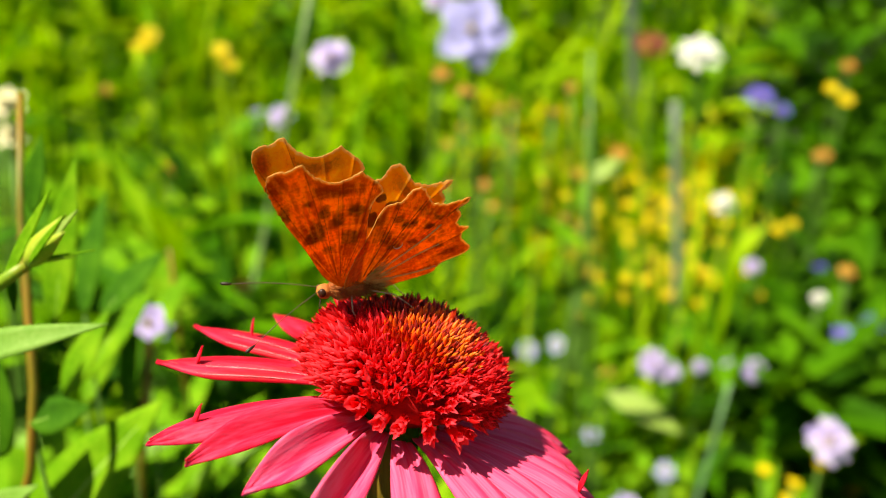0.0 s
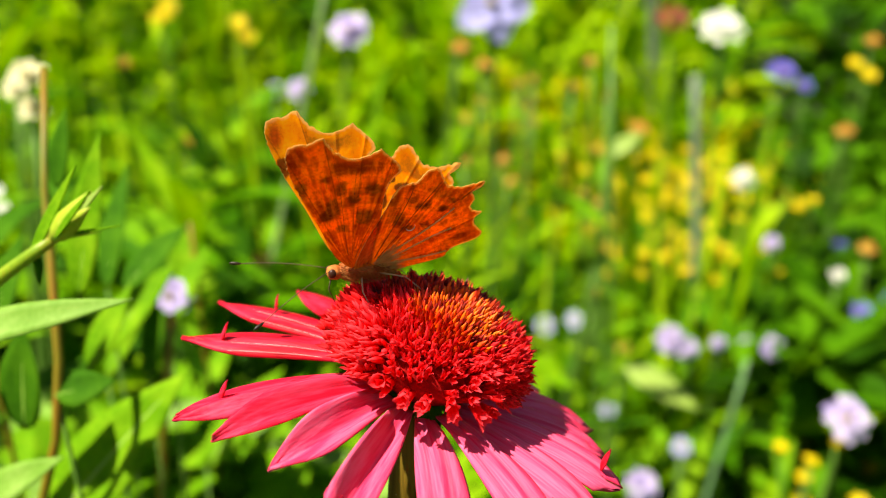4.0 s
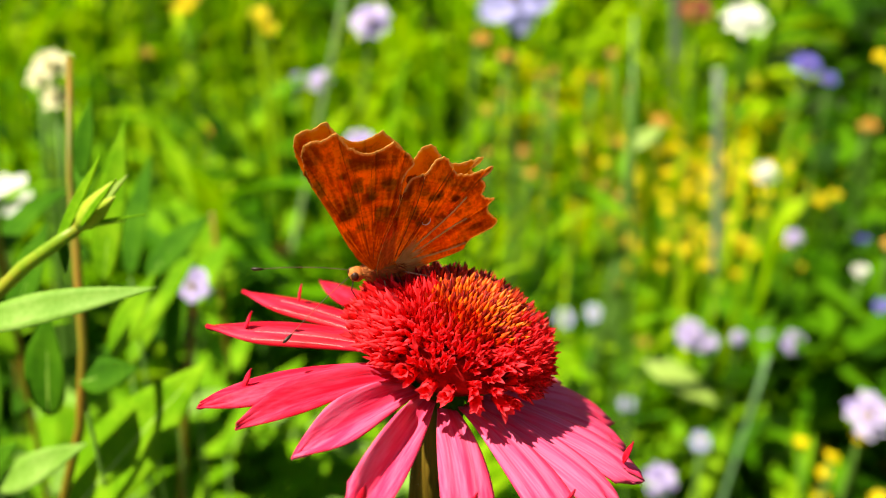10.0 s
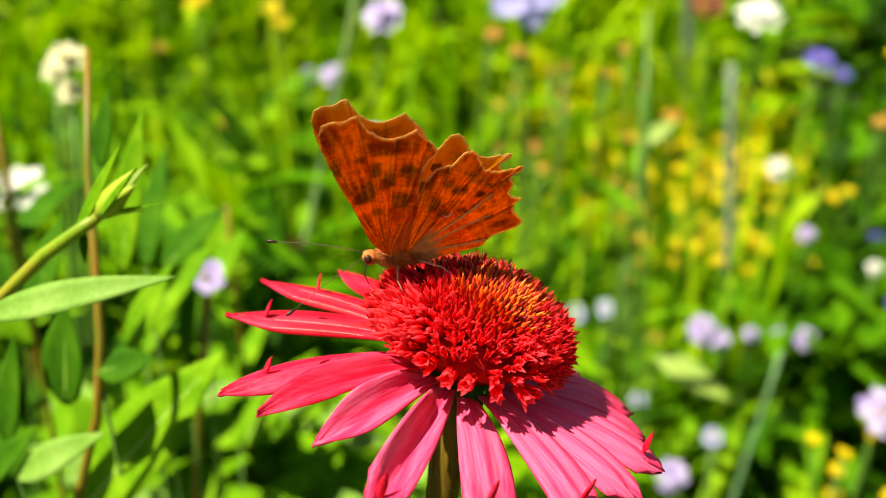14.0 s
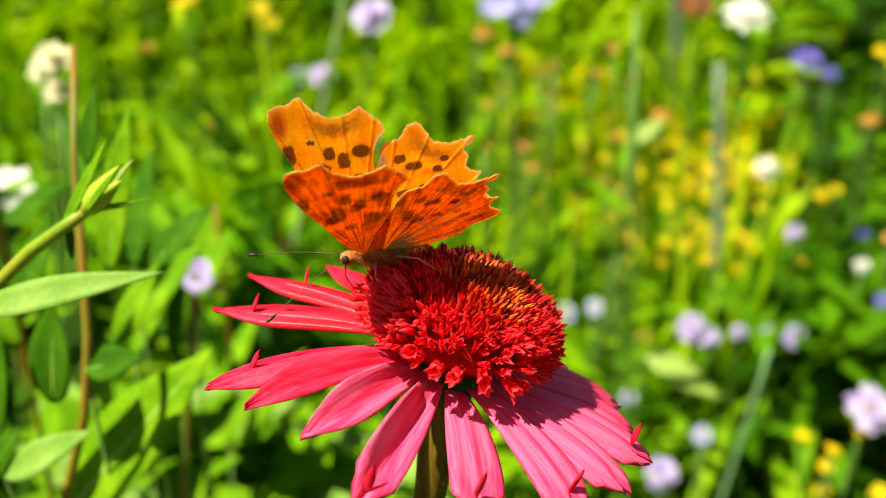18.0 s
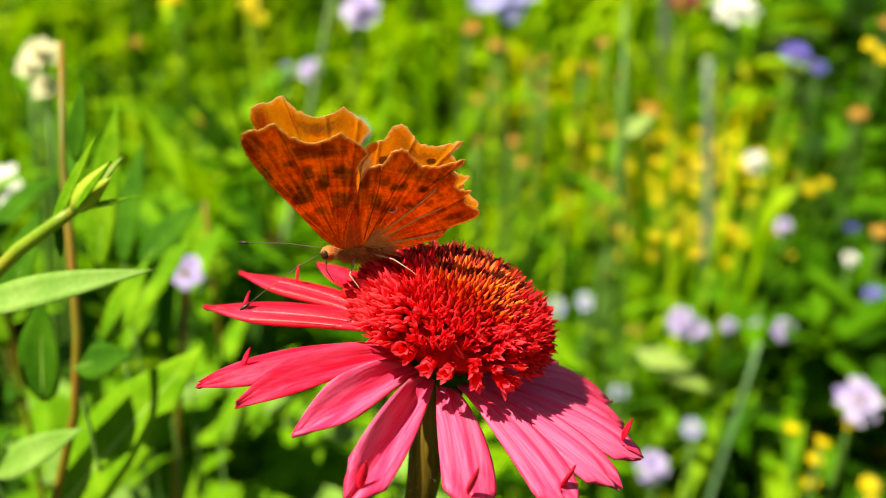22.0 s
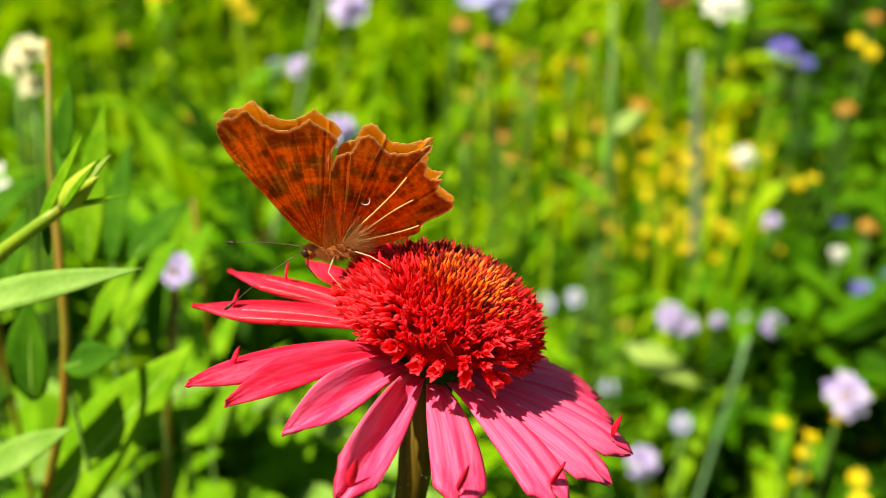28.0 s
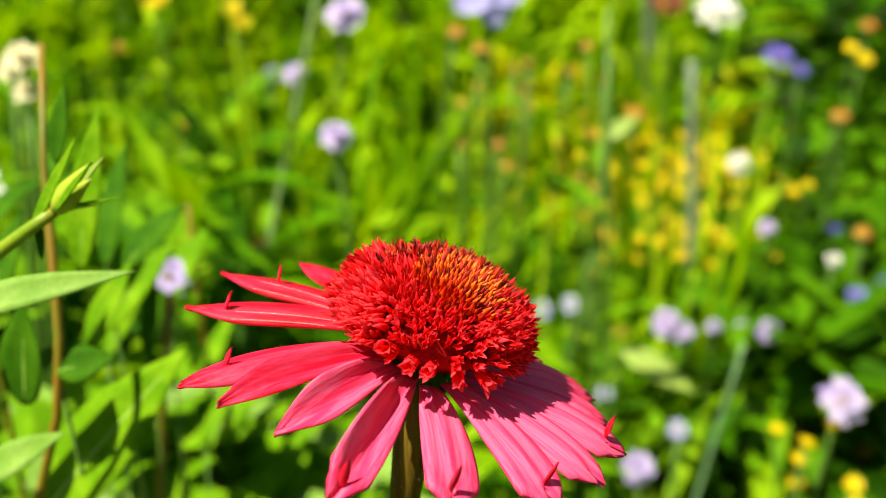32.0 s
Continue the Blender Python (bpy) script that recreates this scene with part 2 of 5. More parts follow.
MEADOW = material("meadow_leaf", [(0.030, 0.11, 0.002), (0.108, 0.28, 0.003), (0.215, 0.45, 0.005), (0.36, 0.57, 0.012)], scale=40, fine=300, rough=0.5,
                  trans=0.38, bump=0.15, vary="island", specular=0.03, through_colour=(1.35, 1.25, 0.3))
PLANT_LEAF = material("plant_leaf", [(0.022, 0.085, 0.002), (0.070, 0.23, 0.003), (0.145, 0.36, 0.005), (0.25, 0.46, 0.010)], scale=3.0, fine=30, rough=0.55,
                      trans=0.38, bump=0.1, vary="object", specular=0.04, through_colour=(1.35, 1.25, 0.3))
PLANT_LEAF_DEEP = material("plant_leaf_deep", [(0.014, 0.060, 0.001), (0.038, 0.15, 0.002), (0.08, 0.25, 0.004), (0.14, 0.34, 0.006)], scale=3.0, fine=30, rough=0.55,
                           trans=0.32, bump=0.1, vary="object", specular=0.04, through_colour=(1.35, 1.25, 0.3))
# deep green leaves; on the right their dark tone also stands for shade
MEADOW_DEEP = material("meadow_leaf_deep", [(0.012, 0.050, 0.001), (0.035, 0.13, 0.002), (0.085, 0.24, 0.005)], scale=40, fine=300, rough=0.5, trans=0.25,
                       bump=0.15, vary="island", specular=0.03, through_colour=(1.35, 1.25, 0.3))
MEADOW_GOLD = material("meadow_leaf_gold", [(0.16, 0.34, 0.003), (0.40, 0.48, 0.004), (0.66, 0.54, 0.005)], scale=40, fine=300, rough=0.55, trans=0.35,
                       bump=0.15, vary="island", specular=0.08)
SOIL = material("soil", [(0.012, 0.018, 0.006), (0.03, 0.045, 0.012), (0.05, 0.07, 0.02)], scale=12, fine=160, rough=0.9, bump=0.6)
LILAC = material("bloom_lilac", [(0.46, 0.38, 0.72), (0.62, 0.52, 0.84), (0.74, 0.65, 0.90)], scale=120, rough=0.6, trans=0.3, bump=0.15, vary="object")
PALE = material("bloom_pale", [(0.38, 0.42, 0.66), (0.52, 0.56, 0.78)], scale=120, rough=0.6, trans=0.3, bump=0.15)
SKYBLUE = material("bloom_blue", [(0.40, 0.39, 0.84), (0.54, 0.53, 0.90)], scale=120, rough=0.6, trans=0.3, bump=0.15)
DEEPBLUE = material("bloom_deep_blue", [(0.10, 0.08, 0.50), (0.20, 0.17, 0.65)], scale=120, rough=0.6, trans=0.2, bump=0.15)
WHITE = material("bloom_white", [(0.72, 0.74, 0.60), (0.86, 0.87, 0.78)], scale=120, rough=0.6, trans=0.3, bump=0.15)
CREAM = material("bloom_cream", [(0.70, 0.66, 0.36), (0.84, 0.80, 0.52)], scale=120, rough=0.6, trans=0.3, bump=0.15)
ORANGE = material("bloom_orange", [(0.62, 0.22, 0.02), (0.80, 0.36, 0.05)], scale=120, rough=0.6, trans=0.2, bump=0.15, vary="object")
YELLOW = material("bloom_yellow", [(0.72, 0.56, 0.003), (0.84, 0.66, 0.003)], scale=120, rough=0.6, trans=0.25, bump=0.15, vary="object")
MAROON = material("bloom_maroon", [(0.16, 0.012, 0.012), (0.30, 0.03, 0.025)], scale=60, rough=0.6, trans=0.2, bump=0.15)
DISC = material("bloom_centre", [(0.30, 0.24, 0.03), (0.50, 0.40, 0.08)], scale=400, rough=0.8, bump=0.6)

# ---------------------------------------------------------------- mesh code


def mesh_of(name, verts, faces, mats, smooth=True, slots=None):
    me = bpy.data.meshes.new(name)
    me.from_pydata([tuple(v) for v in verts], [], [tuple(f) for f in faces])
    for m in mats if isinstance(mats, (list, tuple)) else [mats]:
        me.materials.append(m)
    me.polygons.foreach_set("use_smooth", [smooth] * len(me.polygons))
    if slots is not None:
        me.polygons.foreach_set("material_index", slots)
    me.update()
    return me


def part(name, me, parent, label="", at=None):
    ob = new(name, me)
    ob.parent = parent
    if at is not None:
        ob.matrix_basis = at
    if label:
        tagged(ob, label)
    return ob


def thing(name, at, label, category, group="", kind=""):
    ob = new(name)
    ob.empty_display_size = 0.01
    ob.matrix_basis = at
    return tagged(ob, label, category, group, kind)


def tube(points, radii, sides=8, cap=True):
    """A round tube along points."""
    pts = [Vector(p) for p in points]
    verts, faces = [], []
    side = None
    for i, p in enumerate(pts):
        way = (pts[min(i + 1, len(pts) - 1)] - pts[max(i - 1, 0)]).normalized()
        if side is None:
            side = way.orthogonal().normalized()
        side = (side - way * side.dot(way)).normalized()
        up = way.cross(side)
        r = radii[i] if isinstance(radii, (list, tuple)) else radii
        for k in range(sides):
            a = 2 * math.pi * k / sides
            verts.append(p + side * (r * math.cos(a)) + up * (r * math.sin(a)))
    for i in range(len(pts) - 1):
        for k in range(sides):
            a, b = i * sides + k, i * sides + (k + 1) % sides
            faces.append((a, b, b + sides, a + sides))
    if cap:
        faces.append(tuple(range(sides))[::-1])
        faces.append(tuple(range((len(pts) - 1) * sides, len(pts) * sides)))
    return verts, faces


def curve_points(a, b, bow, n=10):
    """Points from a to b with a sideways bow."""
    a, b, bow = Vector(a), Vector(b), Vector(bow)
    return [a.lerp(b, i / n) + bow * (4 * (i / n) * (1 - i / n)) for i in range(n + 1)]


def ellipsoid(c, r, rings=10, sides=14, rough=0.0):
    verts, faces = [], []
    for i in range(rings + 1):
        th = math.pi * i / rings
        for k in range(sides):
            ph = 2 * math.pi * k / sides
            d = Vector((math.sin(th) * math.cos(ph), math.sin(th) * math.sin(ph), math.cos(th)))
            s = 1 + rough * noise.noise(d * 3 + Vector(c) * 300)
            verts.append(Vector(c) + Vector((d.x * r[0], d.y * r[1], d.z * r[2])) * s)
    for i in range(rings):
        for k in range(sides):
            a, b = i * sides + k, i * sides + (k + 1) % sides
            faces.append((a, a + sides, b + sides, b))
    return verts, faces


def joined(*pieces):
    verts, faces = [], []
    for v, f in pieces:
        n = len(verts)
        verts += list(v)
        faces += [tuple(i + n for i in q) for q in f]
    return verts, faces


def moved(piece, m):
    return [m @ Vector(v) for v in piece[0]], piece[1]


def leaf_sheet(length, width, bend=0.3, fold=0.25, n=10, wave=0.0, tip=1.0, twist=0.0, start=0.0):
    """A pointed leaf along +x with a fold at its midrib; bend is the drop at its tip as a share of the length."""
    verts, faces = [], []
    for i in range(n + 1):
        t = i / n
        w = 0.5 * width * (math.sin(math.pi * min(1, t ** 0.75 * 0.97 + 0.03)) ** tip) + 0.004 * width
        x, z = length * (t - 0.12 * bend * t * t), length * (start * t - bend * t * t)
        tw = twist * t
        for v in (-1, -0.55, 0, 0.55, 1):
            lift = fold * w * abs(v) ** 1.3 + wave * width * math.sin(9 * t + v * 2.0) * abs(v)
            y = v * w
            verts.append((x, y * math.cos(tw) - lift * math.sin(tw), z + lift * math.cos(tw) + y * math.sin(tw)))
    for i in range(n):
        for k in range(4):
            a = i * 5 + k
            faces.append((a, a + 1, a + 6, a + 5))
    return verts, faces


def thick(piece, d):
    """Gives a sheet a back side, d metres under it, closed at the rim."""
    verts, faces = np.array([tuple(v) for v in piece[0]]), [tuple(f) for f in piece[1]]
    normal = np.zeros_like(verts)
    edges = {}
    for f in faces:
        p = verts[list(f)]
        normal[list(f)] += np.cross(p[2] - p[0], p[-1] - p[1])
        for a, b in zip(f, f[1:] + f[:1]):
            edges[a, b] = True
    normal /= np.maximum(np.linalg.norm(normal, axis=1), 1e-12)[:, None]
    n = len(verts)
    back = [tuple(i + n for i in f[::-1]) for f in faces]
    rim = [(b, a, a + n, b + n) for a, b in edges if (b, a) not in edges]
    return [tuple(v) for v in verts] + [tuple(v) for v in verts - normal * d], faces + back + rim

# ---------------------------------------------------------------- ground


def build_ground():
    n, far = 40, 400.0
    xs = [math.copysign(abs(u) ** 3 * far, u) for u in np.linspace(-1, 1, n)]
    verts = [(x, y, 0.012 * noise.noise(Vector((x * 3, y * 3, 0))) if abs(x) < 8 and abs(y) < 8 else 0.0) for y in xs for x in xs]
    faces = [(j * n + i, j * n + i + 1, (j + 1) * n + i + 1, (j + 1) * n + i) for j in range(n - 1) for i in range(n - 1)]
    ob = new("ground", mesh_of("ground", verts, faces, SOIL))
    tagged(ob, "dark garden soil under dense meadow plants", "ground", kind="structure")


build_ground()

# ---------------------------------------------------------------- the coneflower
HEAD = pose(0.0008, 0, 0.6188, 1, 0, 0) @ pose(0, 0, 0, 0, 17, 0)
MM = 0.001


def petal_sheet(length, width, drop, arch, roll, seed, blunt, keel=0.0, fold=0.0):
    """A ray petal along +x: ribbed, rounded, with a notched tip; drop: height of its tip; roll: how far its edges turn down."""
    rnd = random.Random(seed)
    n, verts, faces = 22, [], []
    cols = [-1, -0.88, -0.7, -0.5, -0.3, -0.1, 0.1, 0.3, 0.5, 0.7, 0.88, 1]
    ph = rnd.uniform(0, 6)
    for i in range(n + 1):
        t = i / n
        w = 0.5 * width * (0.34 + 0.66 * math.sin(math.pi * (0.02 + 0.64 * t)) ** 1.2)
        if blunt and t > 0.84:
            w *= max(0.30, math.sqrt(max(0.0, 1 - 0.9 * ((t - 0.84) / 0.16) ** 2.4)))
        if not blunt and t > 0.62:
            w *= max(0.07, 1 - ((t - 0.62) / 0.385) ** 2.0)
        for v in cols:
            notch = (0.15 if blunt else 0.03) * length * (t ** 9) * (0.5 + 0.5 * math.cos(v * 2 * math.pi * (0.95 if blunt else 1.4) + (0.5 * math.sin(ph) if blunt else ph)))
            x = length * t - notch
            z = drop * t ** 1.6 + arch * 4 * t * (1 - t)
            z += 0.00022 * math.cos(v * 8.2) * min(1, 4 * t) * (1 - 0.4 * t) - roll * w * abs(v) ** 1.7
            z -= keel * w * abs(v - 0.15) * min(1, 3 * t)
            z += 0.0006 * math.sin(3.2 * t + ph + v) * t
            y = v * w
            if fold and v < 0.12:          # this half stands up along the midrib
                up = min(1, 3 * t) * (1 - 0.3 * t)
                z += 1.05 * fold * up * w * (0.12 - v)
                y = w * (0.12 + (v - 0.12) * (1 - 0.50 * fold * up))
            verts.append((x, y, z))
    c = len(cols)
    for i in range(n):
        for k in range(c - 1):
            a = i * c + k
            faces.append((a, a + 1, a + c + 1, a + c))
    return thick((verts, faces), 0.00035)


def build_coneflower():
    flower = thing("coneflower", pose(-0.092, 0.012, 0), "red-pink coneflower with a spiny orange-centred cone on a brown-green stem", "flower")
    head = Matrix.Translation((0.092, -0.012, 0)) @ HEAD
    # stem, thickening under the head
    top = head @ Vector((0, 0, -0.0015))
    pts = curve_points((0, 0, 0), top, (0.003, -0.002, 0), 24)
    radii = [0.0021 + 0.0002 * math.sin(i * 2.1) for i in range(21)] + [0.0021, 0.0022, 0.0025, 0.0040]
    stem = part("stem", mesh_of("flower_stem", *tube(pts, radii, 16), STEM_HEAD), flower, "brown-green ribbed hairy stem")
    rnd = random.Random(5)
    hairs = []
    for k in range(260):
        z = rnd.uniform(0.54, 0.615)
        a = rnd.uniform(0, 2 * math.pi)
        i = z / top.z
        p = Vector((0, 0, 0)).lerp(top, i) + Vector((0.003, -0.002, 0)) * (4 * i * (1 - i))
        d = Vector((math.cos(a), math.sin(a), rnd.uniform(-0.2, 0.5)))
        hairs.append(tube([p + d * 0.0019, p + d * rnd.uniform(0.0026, 0.0034)], [0.00005, 0.00002], 3, False))
    part("stem_hairs", mesh_of("stem_hairs", *joined(*hairs), HAIR), stem)
    # green bracts below the cone
    for k in range(16):
        a = 360 * k / 16 + rnd.uniform(-8, 8)
        sheet = thick(leaf_sheet(0.0085, 0.0024, 0.35, 0.2, 6), 0.0002)
        part("bract", mesh_of("bract", *sheet, LEAF_DEEP), flower, at=head @ pose(0, 0, -0.0012, 0, 0, a) @ pose(0.0026, 0, 0, 0, 14, 0))
    # cone core
    prof = [(0.0, 0.0108), (0.0035, 0.0104), (0.0068, 0.0092), (0.0098, 0.0069), (0.0112, 0.0044), (0.0104, 0.0024), (0.0080, 0.0006), (0.0052, -0.0020), (0.0, -0.0036)]
    verts, faces = [], []
    for r, z in prof:
        verts += [(1.09 * r * math.cos(2 * math.pi * k / 28), 1.09 * r * math.sin(2 * math.pi * k / 28), 1.08 * z if z > 0 else z) for k in range(28)]
    for i in range(len(prof) - 1):
        for k in range(28):
            a, b = i * 28 + k, i * 28 + (k + 1) % 28
            faces.append((a, a + 28, b + 28, b))
    core = part("cone", mesh_of("cone", verts, faces, CONE_CORE), flower, "domed cone set with orange spikes and red florets", at=head)
    # ray petals: azimuth, reach, height of root and tip, width, arch, roll, keel, turn about its length, blunt tip, place of the curled lobe along it (0: none)
    rows = [(176, 30.0, -0.6, -7.6, 5.8, 0.6, 0.30, 0.12, -10, 0, 0.80), (156, 31.0, -0.4, -6.6, 5.4, 0.6, 0.30, 0.12, -10, 0, 0.66), (131, 28.4, -1.0, -6.0, 4.8, 0.4, 0.30, 0.12, -10, 0, 0),
            (-156, 28.5, -1.2, -9.0, 5.0, 0.6, 0.30, 0.20, -6, 0, 0.80), (-142, 26.2, -1.4, -7.0, 5.2, 0.6, 0.20, -0.50, -6, 0, 0), (-127, 23.2, -2.4, -5.6, 6.6, 0.6, 0.02, -0.10, 0, 0, 0),
            (-106, 28.0, -3.2, -7.0, 7.2, 0.8, 0.0, -0.12, 0, 1, 0.90), (-79, 25.0, -3.4, -4.4, 7.4, 1.4, 0.06, 0.08, 0, 1, 0.90), (-54, 26.0, -3.2, -4.6, 7.2, 1.8, 0.06, 0.08, 0, 1, 0.86),
            (-36.5, 26.4, -3.2, -3.8, 7.2, 1.6, 0.08, 0.10, 4, 1, 0), (-20, 26.3, -3.2, -2.8, 7.6, 1.4, 0.08, 0.10, 8, 1, 0.86), (16, 25.0, -3.0, -7.0, 8.0, 1.2, 0.10, 0.10, 6, 1, 0),
            (-2, 24.0, -3.4, -5.5, 8.0, 1.0, 0.10, 0.10, 6, 1, 0), (40, 24.0, -3.0, -9.0, 8.0, 1.0, 0.16, 0.12, 0, 1, 0), (66, 23.0, -3.0, -10.0, 7.6, 0.8, 0.16, 0.12, 0, 1, 0),
            (92, 23.0, -2.0, -10.0, 7.4, 0.8, 0.2, 0.12, 0, 1, 0), (112, 24.0, -1.0, -9.0, 6.4, 0.6, 0.2, 0.12, 0, 1, 0)]
    for k, (az, reach, low_end, tip, width, arch, roll, keel, turn, blunt, hook) in enumerate(rows):
        tip -= low_end
        sheet = petal_sheet(reach * MM, width * MM, tip * MM, arch * MM, roll, 11 + k, blunt, keel=keel, fold={4: 0.6, 5: 0.9, 6: 1.0}.get(k, 0.0))
        # tone follows the light: backlit red on the left, sunlit pink round to the right
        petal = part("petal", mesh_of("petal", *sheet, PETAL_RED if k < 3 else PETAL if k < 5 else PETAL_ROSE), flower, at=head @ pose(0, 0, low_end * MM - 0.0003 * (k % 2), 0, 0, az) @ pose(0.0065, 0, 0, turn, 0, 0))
        if k < 2:
            fringe = []
            for v in ((0.45, 0.93) if k == 0 else (0.3, 0.93)):
                line = [Vector((reach * MM * t, v * 0.5 * width * MM * (0.34 + 0.66 * math.sin(math.pi * (0.02 + 0.64 * t)) ** 1.2) * (1 if t < 0.8 else 0.75), tip * MM * t ** 1.6 + arch * MM * 4 * t * (1 - t) - (roll * 0.5 * width * MM * abs(v) ** 1.7) * 0.8 + 0.00022)) for t in np.linspace(0.10, 0.74, 16)]
                fringe.append(tube(line, 0.00005, 4))
                rnd2 = random.Random(k)
                for q in line * 3:
                    foot = q + Vector((rnd2.uniform(-0.0008, 0.0008), 0, 0))
                    fringe.append(tube([foot, foot + Vector((rnd2.uniform(-0.0001, 0.0001), v * 0.00022, 0.00025))], [0.00004, 0.00002], 3, False))
            part("rim_hair", mesh_of("rim_hair", *joined(*fringe), PETAL_RIB), petal, "pale fine hairs along the petal's rim")
        if hook:
            s = reach * MM * hook
            foot = Vector((s, 0.0005 * (-1) ** k, (tip * hook ** 1.6 + arch * 4 * hook * (1 - hook)) * MM - 0.0002))
            lobe = leaf_sheet(0.0034 if k < 6 else 0.0040, 0.0010 if k < 6 else 0.0014, -0.25, 0.6, 6, tip=0.7)
            up = pose(*foot, 0, -84 + 8 * (k % 3), 30)
            part("curled_lobe", mesh_of("curled_lobe", *moved(thick(lobe, 0.00025), up), PETAL_RED if k > 5 else PETAL), petal, "narrow petal lobe curled upright")
    build_florets(core)


def spike_mesh(name, length, radius, lean, mat):
    pts = [(lean * length * (t ** 2), 0, length * t) for t in (0, 0.3, 0.6, 0.82, 1.0)]
    return mesh_of(name, *tube(pts, [radius * 0.7, radius, radius * 0.85, radius * 0.45, radius * 0.06], 6), mat)


def floret_mesh(name, length, radius, lobes, flare, mat, seed, broad=1.0):
    """A narrow tube that splits into thin pointed, curling lobes."""
    rnd = random.Random(seed)
    pieces = [tube([(0, 0, 0), (0, 0, 0.45 * length), (0, 0, 0.62 * length)], [radius * 0.6, radius * 0.75, radius * 0.95], 7, False)]
    for k in range(lobes):
        ln = length * rnd.uniform(0.34, 0.54)
        lobe = leaf_sheet(ln, broad * radius * rnd.uniform(0.9, 1.3), rnd.uniform(-0.5, 0.25), 0.5, 4, twist=rnd.uniform(-0.6, 0.6))
        at = pose(0, 0, 0.58 * length, 0, 0, 360 * k / lobes + rnd.uniform(-15, 15)) @ pose(radius * 0.7, 0, 0, 0, -90 + flare * rnd.uniform(20, 55), 0)
        pieces.append(moved(lobe, at))
    return mesh_of(name, *joined(*pieces), mat)


def build_florets(core):
    meshes = {"spike": [spike_mesh("spike", 0.0021 + 0.0002 * k, 0.00037, s, SPIKE) for k, s in enumerate((0.0, 0.16, -0.12))],
              "red": [spike_mesh("red_spike", 0.0024 + 0.00015 * k, 0.00036, s, SPIKE_RED) for k, s in enumerate((0.2, -0.2, 0.4))] + [floret_mesh("floret", 0.0029, 0.00036, 3, 0.4, FLORET, 77)],
              "long": [spike_mesh("red_spike", 0.0036 + 0.0003 * k, 0.00046, s, FLORET) for k, s in enumerate((0.25, -0.2, 0.1))] + [floret_mesh("floret", 0.0042, 0.00046, 3, 0.3, FLORET, 71, 1.2)],
              "floret": [floret_mesh("floret", 0.0027 + 0.00015 * k, 0.00042, 3 + k % 2, 0.42, FLORET, 60 + k, 1.2) for k in range(6)],
              "trumpet": [floret_mesh("trumpet", 0.0034 + 0.0003 * k, 0.00098, 5, 0.6, FLORET, 80 + k, 1.05) for k in range(4)]}
    rnd = random.Random(3)
    total, spots = 2300, []
    for k in range(total):
        u = (k + 0.5) / total
        th = math.acos(1 - u * 0.99)          # apex to the rim
        ph = k * 2.399963
        r = Vector((math.sin(th) * math.cos(ph), math.sin(th) * math.sin(ph), math.cos(th)))
        p = Vector((0.0132 * r.x, 0.0132 * r.y, 0.0016 + 0.0106 * r.z))
        p.z += 0.0012 * max(0.0, -r.y) * math.sin(th) ** 3     # the rim lies higher over the open side
        d = Vector((r.x * 0.8, r.y * 0.8, r.z * 0.75 + 0.36 * math.sin(th) + 0.1)).normalized()
        deg = math.degrees(th) + rnd.uniform(-6, 6)
        heart = math.degrees(r.angle(Vector((0.12, -0.22, 1.0)))) + rnd.uniform(-5, 5)
        side = math.degrees(math.atan2(r.y, r.x)) % 360   # 180 lies over the raised petals
        kind = "spike" if heart < 30 else "red" if deg < 56 else "floret" if deg < 78 else "trumpet"
        if deg > 50 and 140 < side + rnd.uniform(-10, 10) < 232:
            kind = "long"
            d = Vector((r.x, r.y, 0.30 * r.z + 0.32)).normalized()
        elif kind == "trumpet":
            d = Vector((r.x, r.y, 0.12)).normalized()
            if not 235 < side < 320:
                kind = "red"
            elif rnd.random() < 0.88:
                continue
        if kind == "floret" and 228 < side < 305 and rnd.random() < (0.20 if deg < 62 else 0.78):
            continue
        d = (d + Vector((rnd.uniform(-1, 1), rnd.uniform(-1, 1), rnd.uniform(-1, 1))) * (0.08 if kind == "spike" else 0.24)).normalized()
        m = Matrix.Translation(p - d * 0.0005) @ d.to_track_quat("Z", "Y").to_matrix().to_4x4() @ Matrix.Rotation(rnd.uniform(0, 6.28), 4, "Z")
        m = m @ Matrix.Scale(rnd.uniform(0.82, 1.15) * (0.62 + 0.38 * min(1, deg / 22)), 4)
        spots.append((p.y + 0.4 * p.x - 0.3 * p.z + (0.006 if kind == "red" else 0), kind, m))
    spots.sort(key=lambda s: s[0])
    rest = {}
    for n, (_, kind, m) in enumerate(spots):
        me = rnd.choice(meshes[kind])
        if n < 300:
            part("spike" if kind in ("spike", "red") else "floret", me, core, at=m)
        else:
            v = [m @ w.co for w in me.vertices]
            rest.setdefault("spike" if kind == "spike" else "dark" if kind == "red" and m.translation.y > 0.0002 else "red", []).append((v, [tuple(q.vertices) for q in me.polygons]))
    # red spikes behind the middle take a darker colour for the butterfly's shadow
    back = {"spike": SPIKE_JOINED, "dark": SHADED_JOINED, "red": RED_JOINED}
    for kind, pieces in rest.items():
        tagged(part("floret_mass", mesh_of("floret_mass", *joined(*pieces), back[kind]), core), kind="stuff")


SPIKE_JOINED = material("spike_joined", [(0.26, 0.008, 0.004), (0.64, 0.05, 0.004), (0.86, 0.15, 0.004)], rough=0.5, vary="island", bump=0.1)
# back spikes with dark tips, the butterfly's shadow put into their reds
SHADED_JOINED = material("shaded_spikes", [(0.13, 0.004, 0.004), (0.36, 0.012, 0.006), (0.66, 0.040, 0.006)], rough=0.55, vary="island", bump=0.1)
